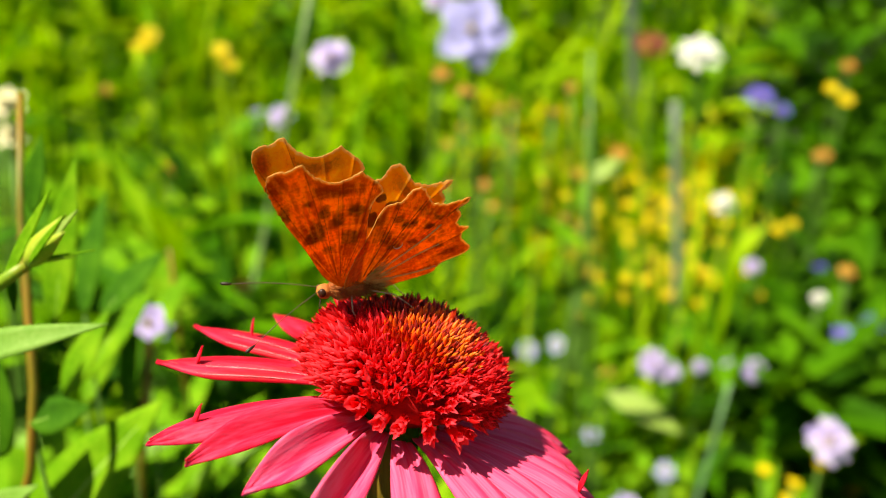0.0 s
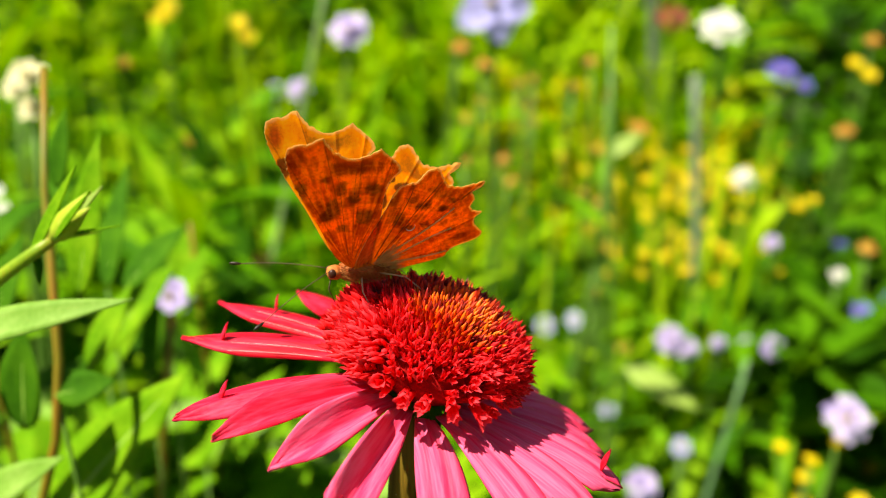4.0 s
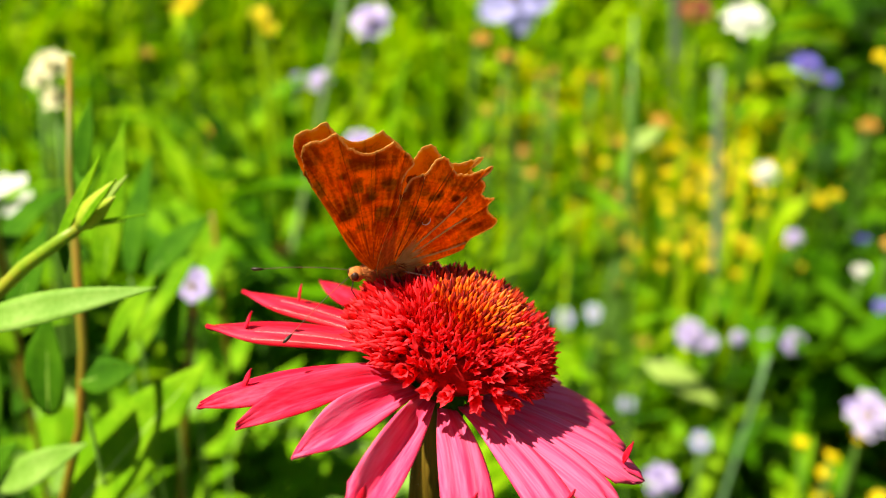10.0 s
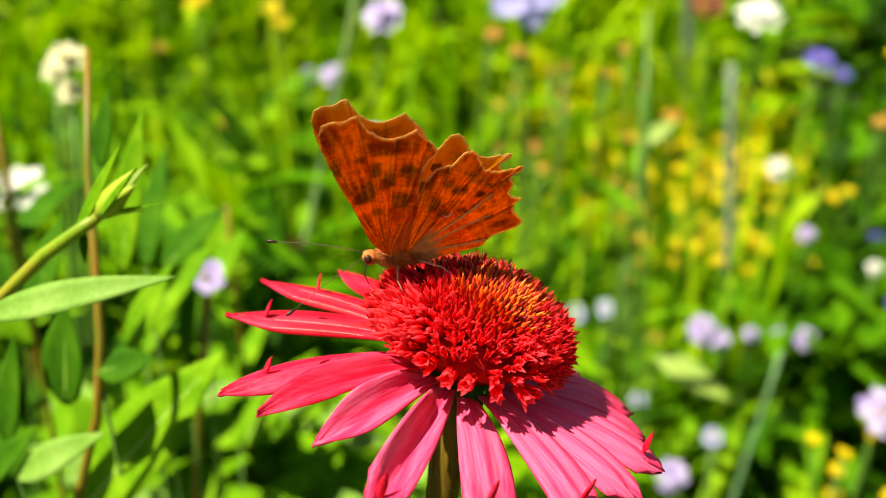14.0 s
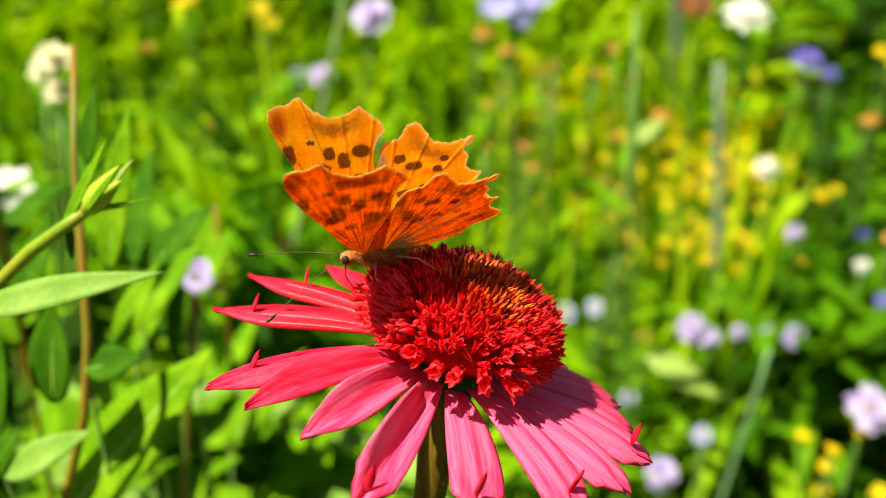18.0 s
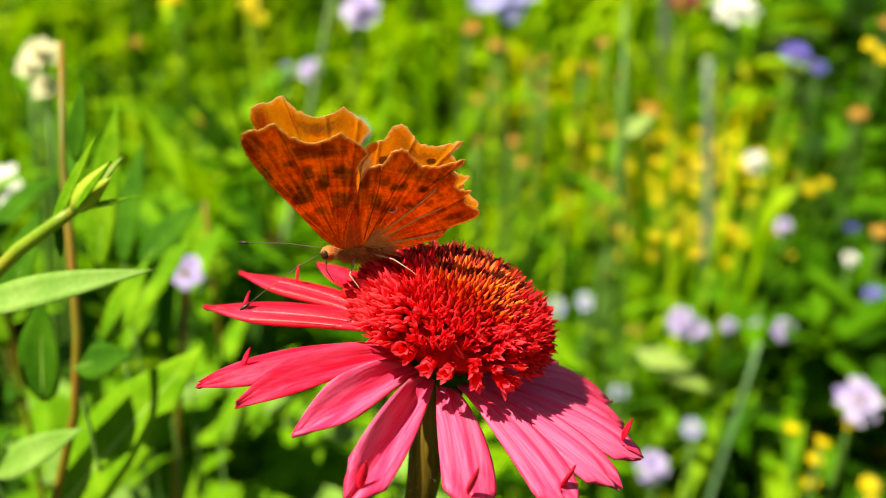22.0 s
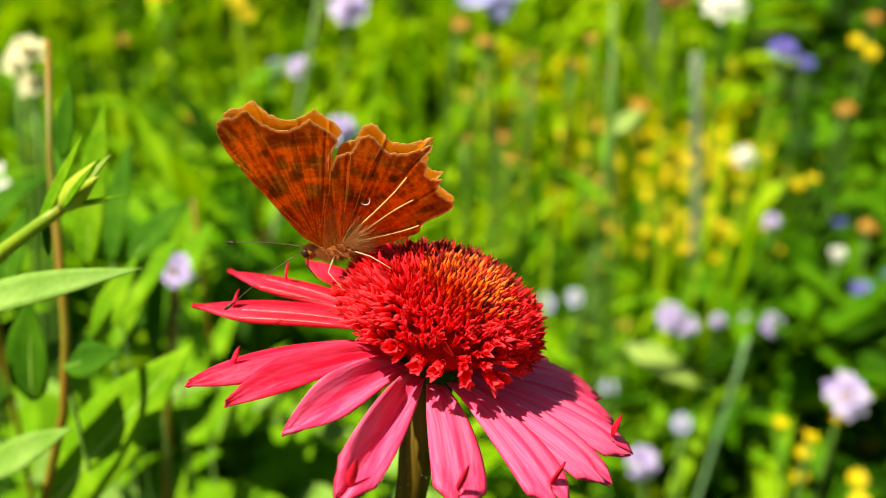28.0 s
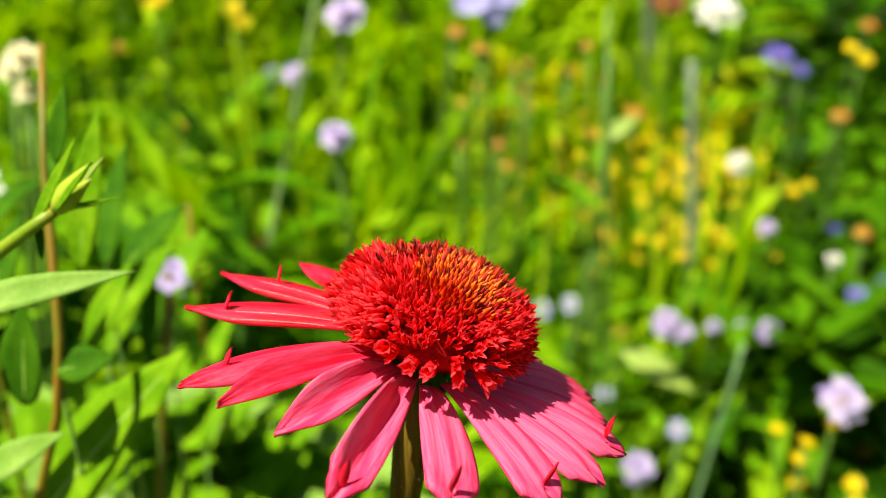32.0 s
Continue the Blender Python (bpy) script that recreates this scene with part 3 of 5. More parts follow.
RED_JOINED = material("floret_joined", [(0.55, 0.005, 0.006), (0.86, 0.010, 0.013), (0.92, 0.035, 0.045)], rough=0.5, vary="island", bump=0.1, trans=0.35, specular=0.25)
build_coneflower()

# ---------------------------------------------------------------- the butterfly
FORE = [(0, 0), (1.2, 1.0), (2.8, 3.0), (5.2, 8.6), (7.8, 13.8), (9.4, 17.6), (10.1, 20.2), (9.9, 22.2), (8.8, 22.9), (7.1, 22.9), (5.9, 23.5), (5.0, 23.5), (4.3, 22.6), (3.4, 21.4),
        (1.2, 19.9), (-1.4, 20.1), (-2.9, 20.8), (-3.8, 20.6), (-5.0, 19.3), (-6.2, 18.0), (-6.5, 16.8), (-5.1, 15.1), (-4.3, 13.0), (-4.0, 9.5), (-3.4, 4.0), (-2.5, -0.6)]
HIND = [(2.6, -0.8), (1.2, 5.0), (-0.5, 9.0), (-1.4, 11.3), (-2.1, 13.2), (-3.2, 14.7), (-4.6, 15.0), (-5.6, 15.2), (-6.9, 16.6), (-8.0, 17.1), (-8.9, 16.9), (-9.8, 15.6), (-10.3, 14.4),
        (-11.5, 13.5), (-13.6, 13.2), (-15.4, 13.4), (-17.0, 13.5), (-16.4, 12.6), (-15.1, 12.0), (-15.7, 10.6), (-15.2, 9.4), (-15.9, 8.3), (-17.3, 7.8), (-16.2, 6.7), (-16.6, 5.4),
        (-17.9, 3.9), (-18.2, 3.2), (-17.3, 2.4), (-13.9, 1.5), (-12.6, 0.7), (-12.0, -0.2), (-9.5, -0.8), (-5.0, -1.4), (-1.0, -2.2)]
# spots of the upper side: x, y, half length, half width
FORE_SPOTS = [(2.2, 14.7, 0.95, 1.0), (0.2, 13.3, 0.95, 1.25), (-2.6, 14.3, 1.4, 1.0), (3.4, 11.6, 1.25, 1.9), (4.3, 10.6, 0.9, 1.0), (-1.5, 9.7, 1.35, 1.4), (1.7, 8.0, 1.1, 0.75),
              (8.0, 15.4, 0.9, 1.7), (4.6, 16.8, 0.6, 0.35)]
HIND_SPOTS = [(-3.5, 8.7, 1.0, 1.35), (-4.9, 6.7, 1.25, 0.6), (-5.2, 12.0, 1.0, 0.7), (-7.1, 10.6, 1.35, 0.7), (-7.8, 7.0, 0.7, 0.6), (-10.7, 9.5, 0.8, 0.6), (-12.0, 10.9, 0.7, 0.5)]
# dark marbling of the under side
FORE_MARKS = [(2.3, 18.5, 1.3, 1.0), (0.2, 18.2, 1.3, 0.8), (-1.3, 18.5, 1.1, 0.9), (-3.1, 18.2, 0.9, 0.8), (4.2, 16.9, 0.5, 0.6), (1.9, 15.8, 0.5, 0.5), (-0.2, 15.2, 0.5, 0.6), (-2.4, 15.0, 0.9, 0.7),
              (6.3, 12.2, 1.6, 1.1), (4.4, 10.6, 1.0, 1.0), (3.9, 6.4, 1.1, 1.3), (-3.2, 8.8, 1.4, 2.0), (-1.0, 7.4, 1.4, 1.2), (-3.0, 12.6, 1.0, 0.8), (0.9, 12.6, 1.0, 0.8), (8.6, 20.6, 1.1, 1.2)]
HIND_MARKS = [(-2.0, 12.6, 1.3, 1.1), (-6.3, 11.1, 0.7, 0.6), (-7.9, 11.1, 0.6, 0.5), (-10.3, 9.7, 0.75, 0.6), (-10.8, 7.0, 0.85, 0.65), (-12.5, 5.4, 0.7, 0.6), (-13.3, 11.2, 0.6, 0.55), (-10.8, 12.3, 1.2, 0.6),
              (-12.6, 8.2, 0.6, 0.45), (-4.6, 7.6, 1.0, 0.8), (-6.6, 8.4, 1.2, 0.6), (-3.0, 4.2, 1.6, 1.2), (-8.6, 13.4, 0.9, 0.5), (-14.2, 3.6, 0.9, 0.5)]


WING = 0.936 * MM


def outline(points, step=12):
    """A smooth closed line through the points with a fine ragged edge."""
    pts, out = [Vector((*p, 0)) for p in points], []
    n = len(pts)
    for i in range(n):
        p0, p1, p2, p3 = pts[i - 1], pts[i], pts[(i + 1) % n], pts[(i + 2) % n]
        for s in range(step):
            t = s / step
            q = 0.5 * (2 * p1 + (p2 - p0) * t + (2 * p0 - 5 * p1 + 4 * p2 - p3) * t * t + (3 * p1 - p0 - 3 * p2 + p3) * t ** 3)
            far = min(1.0, max(0.0, (q.length - 14) / 4))
            out.append(q + Vector((noise.noise(q * 1.7), noise.noise(q * 1.7 + Vector((9, 0, 0))), 0)) * 0.26 * far)
    return out


def blob(x, y, spots, soft=0.22):
    s = 0.0
    for a, b, rx, ry in spots:
        d = (abs((x - a) / (0.86 * rx)) ** 2.8 + abs((y - b) / (0.86 * ry)) ** 2.8) ** (1 / 2.8) + 0.25 * noise.noise(Vector((x * 1.3, y * 1.3, 4)))
        s = max(s, min(1.0, max(0.0, (1.0 + soft - d) / soft)))
    return s


def mixed(a, b, k):
    return tuple(p + (q - p) * k for p, q in zip(a, b))


def wing_colour(x, y, edge, root, hind, under):
    """The pattern of the scales, with sunlight tinted in at the hindwing's root; edge: mm from the outer rim."""
    far = math.hypot(x - root[0], y - root[1])
    ang = math.atan2(x - root[0], y - root[1])
    vein = max(0.0, 1 - abs(math.sin(ang * (11 if hind else 13) + 0.4)) / 0.10) * min(1, far / 5)
    n1 = noise.noise(Vector((x * 0.35, y * 0.35, 1.0)))
    n2 = noise.noise(Vector((x * 1.1, y * 1.1, 2.0)))
    n3 = noise.noise(Vector((x * 3.1, y * 3.1, 5.0)))
    # fine cross lines between the veins, and streaks along them
    streak = noise.noise(Vector((ang * 24.0, far * 0.22, 3.0 + hind)))
    cross = noise.noise(Vector((ang * 5.0, far * 3.2, 7.0 + hind)))
    if not under:
        c = mixed((0.92, 0.30, 0.006), (0.94, 0.39, 0.010), 0.5 + 0.7 * n1)
        band = max(0.0, 1 - abs(edge - 4.2 + 1.0 * n2) / 1.3)
        c = mixed(c, (0.95, 0.46, 0.014), 0.8 * band)
        stripe = max(0.0, min(1.0, 1.6 - abs(edge - 1.9 + 0.6 * n2) / 0.75)) * (0.55 + 0.45 * math.sin(ang * 9 + 1.2))
        c = mixed(c, (0.30, 0.085, 0.010), 0.75 * stripe)
        c = mixed(c, (0.86, 0.55, 0.16), 0.8 * max(0.0, min(1.0, (0.5 - edge + 0.3 * n2) / 0.3)))
        if hind:
            mid = max(0.0, 1 - abs(edge - 4.6 + 0.9 * n2) / 0.9)
            c = mixed(c, (0.62, 0.10, 0.006), 0.75 * mid * min(1, 0.4 + abs(math.sin(ang * 9))))
            c = mixed(c, (0.36, 0.26, 0.10), 0.75 * max(0.0, min(1.0, 1.6 - math.hypot((x + 1.9) / 1.2, (y - 11.2) / 3.0))))
        else:
            c = mixed(c, (0.50, 0.085, 0.006), min(1, 1.5 * max(0.0, 1 - math.hypot((x - 8.7) / 1.6, (y - 20.2) / 3.2))))
        c = mixed(c, (0.085, 0.020, 0.005), 0.90 * blob(x, y, HIND_SPOTS if hind else FORE_SPOTS))
        c = mixed(c, (0.34, 0.22, 0.03), 0.75 * max(0.0, 1 - far / 6.5))
        return mixed(c, (0.26, 0.06, 0.008), 0.6 * vein)
    c = mixed((0.93, 0.27, 0.010), (0.62, 0.11, 0.004), min(1, max(0, 0.45 + 0.9 * n1 + 0.35 * n2)))
    base = min(1.0, max(0.0, ((10.5 if hind else 8.5) + 1.6 * n2 + 1.2 * math.sin(ang * 5) - far) / 2.2))
    c = mixed(c, (0.30, 0.048, 0.004), 0.62 * base)
    if not hind:
        pale = max(0.0, 1 - math.hypot((x - 2.4) / 2.0, (y - 8.2) / 2.2))
        c = mixed(c, (0.92, 0.24, 0.010), 0.9 * min(1, 1.6 * pale))
    c = mixed(c, (0.11, 0.020, 0.005), 0.62 * blob(x, y, HIND_MARKS if hind else FORE_MARKS, 0.6))
    c = mixed(c, (0.20, 0.032, 0.004), 0.24 * max(0.0, min(1.0, (cross - 0.02) * 3.5)))
    c = mixed(c, (0.22, 0.035, 0.004), 0.45 * max(0.0, min(1.0, (streak - 0.05) * 4)))
    c = mixed(c, (0.96, 0.38, 0.03), 0.40 * max(0.0, min(1.0, (-streak - 0.10) * 4)))
    c = mixed(c, (0.95, 0.36, 0.035), 0.25 * max(0.0, min(1.0, (-cross - 0.12) * 4)))
    c = mixed(c, (0.12, 0.02, 0.004), 0.30 * max(0.0, min(1.0, n3 * 2.5)))
    c = mixed(c, (0.22, 0.035, 0.006), 0.5 * max(0.0, min(1.0, (1.5 - edge + 0.7 * n2) / 0.7)))
    c = mixed(c, (0.92, 0.62, 0.24), 0.8 * max(0.0, min(1.0, (0.38 - edge + 0.1 * n3) / 0.2)))
    c = mixed(c, (0.14, 0.025, 0.004), 0.65 * vein * min(1.0, far / 9))
    # sunlit gold at the hindwing's root, mixed into the scale colour
    if hind:
        c = mixed(c, (0.80, 0.36, 0.06), 0.65 * max(0.0, min(1.0, (7.5 - far + 2 * n2) / 3)) * max(0.0, min(1.0, 0.6 + n3)))
    return c


def wing_lift(x, y, hind):
    """Relief of a wing: ridged veins and a gentle wave, in mm."""
    far, ang = math.hypot(x, y), math.atan2(x, y)
    ridge = 0.09 * max(0.0, 1 - abs(math.sin(ang * (11 if hind else 13) + 0.4)) / 0.3) * min(1, far / 5)
    return ridge + 0.35 * noise.noise(Vector((x * 0.12, y * 0.12, 3 + hind))) + 0.0014 * far * far


def wing_mesh(name, points, hind, side, root):
    """A thin wing with an upper and an under side, in the plane z = 0; side: 1 to the left, -1 to the right."""
    line = outline(points)
    n, rings = len(line), 40
    mid = Vector((-6.5, 7.5, 0)) if hind else Vector((3.2, 10.5, 0))
    tops, edges = [mid], [9.0]
    for k in range(1, rings + 1):
        s = (k / (rings - 1)) ** 0.8 * 0.993 if k < rings else 1.0
        for q in line:
            tops.append(mid.lerp(q, s))
            edges.append((q - mid).length * (1 - s))
    rimset = np.array([(q.x, q.y) for q in line if (q.length > 13.2 if hind else q.length > 15 and q.x < 0.46 * q.y)])
    verts, cols_top, cols_under = [], [], []
    for q in tops:
        e = float(np.sqrt(((rimset - (q.x, q.y)) ** 2).sum(1)).min())
        lift = wing_lift(q.x, q.y, hind)
        verts.append((q.x * WING, side * q.y * WING, lift * WING))
        cols_top.append((*wing_colour(q.x, q.y, e, root, hind, False), 1))
        cols_under.append((*wing_colour(q.x, q.y, e, root, hind, True), 1))
    m = len(verts)
    verts += [(x, y, z - 0.00010) for x, y, z in verts]
    faces, slots = [], []
    for low in (0, 1):
        o = m * low
        for i in range(n):
            f = [(o, o + 1 + i, o + 1 + (i + 1) % n)]
            for k in range(rings - 1):
                a, b = o + 1 + k * n + i, o + 1 + k * n + (i + 1) % n
                f.append((a, a + n, b + n, b))
            flip = (low == 1) != (side < 0)
            faces += [q[::-1] if flip else q for q in f]
            slots += [low] * (len(f) - 1) + [2]
    for i in range(n):
        a, b = 1 + (rings - 1) * n + i, 1 + (rings - 1) * n + (i + 1) % n
        faces.append((a, b, b + m, a + m))
        slots.append(2)
    me = mesh_of(name, verts, faces, [WING_TOP, WING_UNDER, WING_FRINGE], True, slots)
    att = me.color_attributes.new("scales", "FLOAT_COLOR", "POINT")
    att.data.foreach_set("color", np.array(cols_top + cols_under, dtype=np.float32).ravel())
    return me


HIND_ROOT = -2.9


def build_butterfly():
    fly = thing("butterfly", pose(-0.008, 0.005, 0.634, 0, 0, 180), "orange-brown comma butterfly with ragged dark-spotted wings on the coneflower", "butterfly")
    rnd = random.Random(8)
    body = part("thorax", mesh_of("thorax", *ellipsoid((-0.0024, 0, -0.0010), (0.0042, 0.0017, 0.0017), 12, 18, 0.12), BODY_FUR), fly, "furry tawny-brown thorax")
    fur, olive = [], []
    for k in range(1500):
        u, a = rnd.uniform(-1, 1), rnd.uniform(0, 2 * math.pi)
        c = math.sqrt(1 - u * u)
        p = Vector((-0.0024 + 0.0044 * u, 0.0017 * c * math.cos(a), -0.0010 + 0.0017 * c * math.sin(a)))
        d = Vector((-0.7, c * math.cos(a), c * math.sin(a) - 0.2)).normalized()
        (olive if p.z > 0.0004 else fur).append(tube([p, p + d * rnd.uniform(0.0004, 0.0010)], [0.00006, 0.00001], 3, False))
    part("fur", mesh_of("fur", *joined(*fur), BODY_FUR), body)
    part("back_hair", mesh_of("back_hair", *joined(*olive), FUR_OLIVE), body, "olive hair along the back")
    part("abdomen", mesh_of("abdomen", *ellipsoid((-0.0080, 0, -0.0002), (0.0056, 0.0010, 0.0011), 14, 16, 0.06), BODY_FUR), fly, "slender brown abdomen", at=pose(0, 0, 0.0003, 0, 6, 0))
    head = part("head", mesh_of("head", *ellipsoid((0.0021, 0, -0.0011), (0.0012, 0.0011, 0.0011), 10, 14, 0.14), BODY_FUR), fly, "small furry head")
    for s in (1, -1):
        part("eye", mesh_of("eye", *ellipsoid((0.0026, 0.0008 * s, -0.0010), (0.0006, 0.0005, 0.0007)), EYE), head, "dark glossy eye")
        way = Vector((0.92, -0.36, 0.06) if s < 0 else (0.74, 0.30, -0.30)).normalized()
        a = Vector((0.0027, 0.0005 * s, -0.0006))
        pts = curve_points(a, a + way * 0.0125, (0, 0, 0.0004), 10)
        feeler = part("antenna", mesh_of("antenna", *tube(pts, 0.00006, 6), ANTENNA), fly, "thin dark antenna with a clubbed tip")
        part("club", mesh_of("club", *tube([pts[-1], pts[-1] + way * 0.0006, pts[-1] + way * 0.0013, pts[-1] + way * 0.0017], [0.00011, 0.00024, 0.00026, 0.00008], 8), CLUB), feeler)
        # two pairs of walking legs
        for foot, knee, hip in (((-0.0036, 0.0042 * s, -0.0096), (-0.0008, 0.0042 * s, -0.0030), (-0.0016, 0.0012 * s, -0.0018)),
                                ((-0.0114, 0.0042 * s, -0.0062), (-0.0072, 0.0042 * s, -0.0016), (-0.0042, 0.0012 * s, -0.0016))):
            pts = [Vector(hip), Vector(hip).lerp(Vector(knee), 0.6), Vector(knee), Vector(knee).lerp(Vector(foot), 0.5) + Vector((0, 0, 0.0003)), Vector(foot), Vector(foot) + Vector((-0.0008, 0, -0.0002))]
            part("leg", mesh_of("leg", *tube(pts, [0.00014, 0.00012, 0.00010, 0.00009, 0.00007, 0.00005], 6), LEG), fly)
    part("proboscis", mesh_of("proboscis", *tube([(0.0026, 0, -0.0018), (0.0030, 0, -0.0036), (0.0022, 0, -0.0056)], [0.00012, 0.0001, 0.00006], 5), ANTENNA), fly)
    wings = {}
    for s, word in ((1, "left"), (-1, "right")):
        wings["fore", s] = part(f"{word}_forewing", mesh_of_wing(FORE, False, s), fly, "ragged orange forewing with dark spots")
        hind = part(f"{word}_hindwing", mesh_of_wing(HIND, True, s), fly, "ragged orange hindwing with a short tail")
        wings["hind", s] = hind
        for wing, points, is_hind in ((wings["fore", s], FORE, False), (hind, HIND, True)):
            for k, (a, reach) in enumerate(vein_ways(points, is_hind)):
                pale = is_hind and -2.0 < a < -0.7
                pts = []
                for i in range(9):
                    r = reach * (0.10 + (0.62 if pale else 0.87) * i / 8)
                    b = a + 0.05 * math.sin(2.6 * i / 8) * (1 if k % 2 else -1)
                    x, y = r * math.sin(b), r * math.cos(b)
                    pts.append((x * WING, s * y * WING, wing_lift(x, y, is_hind) * WING - 0.00012))
                part("vein", mesh_of("vein", *tube(pts, [(0.00015 if pale else 0.00008 if is_hind else 0.00004) - 0.00003 * i / 8 for i in range(9)], 5), VEIN if pale else VEIN_DARK), wing)
        # long hairs at the root of the hindwing's under side, sunlight put into their pale colour
        tuft = []
        for k in range(260):
            a = rnd.uniform(-2.1, -0.65)
            r0 = rnd.uniform(0.6, 3.2)
            r1 = r0 + rnd.uniform(1.0, 3.4)
            line = [((r * math.sin(a + 0.02 * i)), r * math.cos(a + 0.02 * i)) for i, r in enumerate((r0, 0.5 * (r0 + r1), r1))]
            tuft.append(tube([(x * WING, s * y * WING, wing_lift(x, y, True) * WING - 0.00016 - 0.00004 * i) for i, (x, y) in enumerate(line)], [0.00004, 0.00004, 0.00002], 3, False))
        part("root_hair", mesh_of("root_hair", *joined(*tuft), ROOT_HAIR), hind, "long golden hairs, tinted lighter as if sunlit")
        arc = [(-5.55 + 0.72 * math.cos(a), 6.95 + 0.72 * math.sin(a)) for a in np.linspace(2.6, 6.1, 9)]
        pts = [(x * WING, s * y * WING, wing_lift(x, y, True) * WING - 0.00014) for x, y in arc]
        part("comma_mark", mesh_of("comma_mark", *tube(pts, [0.00002, 0.00005, 0.00006, 0.00007, 0.00007, 0.00007, 0.00006, 0.00004, 0.00002], 6), MARK), hind, "white comma-shaped mark")
    return fly, wings


def vein_ways(points, hind):
    """Angle and reach of a wing's veins, fanned out from its root."""
    line, out = outline(points), []
    k = 11 if hind else 13
    for n in range(-30, 30):
        a = (n * math.pi - 0.4) / k
        near = [q.length for q in line if abs(math.atan2(q.x, q.y) - a) < 0.03 and q.length > 6]
        if near:
            out.append((a, max(near)))
    return out[1:-1]


def mesh_of_wing(points, hind, side):
    return wing_mesh("hindwing" if hind else "forewing", points, hind, side, (0, 0))


fly, wings = build_butterfly()

# ---------------------------------------------------------------- plants beside the coneflower


def leaf_part(parent, at, length, width, mat, bend=0.3, fold=0.25, wave=0.02, twist=0.0, name="leaf", start=0.0):
    return part(name, mesh_of(name, *thick(leaf_sheet(length, width, bend, fold, 14, wave, twist=twist, start=start), 0.0003), mat), parent, at=at)


def turn_to(d, up=(0, 0, 1)):
    """The turn that lays +x along d, with z as near up as it goes."""
    x = Vector(d).normalized()
    y = Vector(up).cross(x).normalized()
    return Matrix((x, y, x.cross(y))).transposed().to_4x4()


def leaf_between(parent, origin, base, tip, width, bend, mat):
    """A leaf from base to tip, its broad side turned up and to the open side of the bed."""
    a, e = Vector(base) - origin, Vector(tip) - origin
    way = e - a
    at = Matrix.Translation(a) @ turn_to(way.normalized() + Vector((0, 0, bend)), (-0.25, -0.75, 0.65))
    ln = way.length * (1 + 0.1 * bend)
    leaf = leaf_part(parent, at, ln, width, mat, bend, 0.18, 0.02)
    rib = [Vector((ln * (t - 0.12 * bend * t * t), 0, -ln * bend * t * t + 0.00012)) for t in (0.0, 0.2, 0.4, 0.6, 0.8, 0.97)]
    part("midrib", mesh_of("midrib", *tube(rib, [0.035 * width, 0.03 * width, 0.025 * width, 0.02 * width, 0.014 * width, 0.004 * width], 5), MIDRIB), leaf)


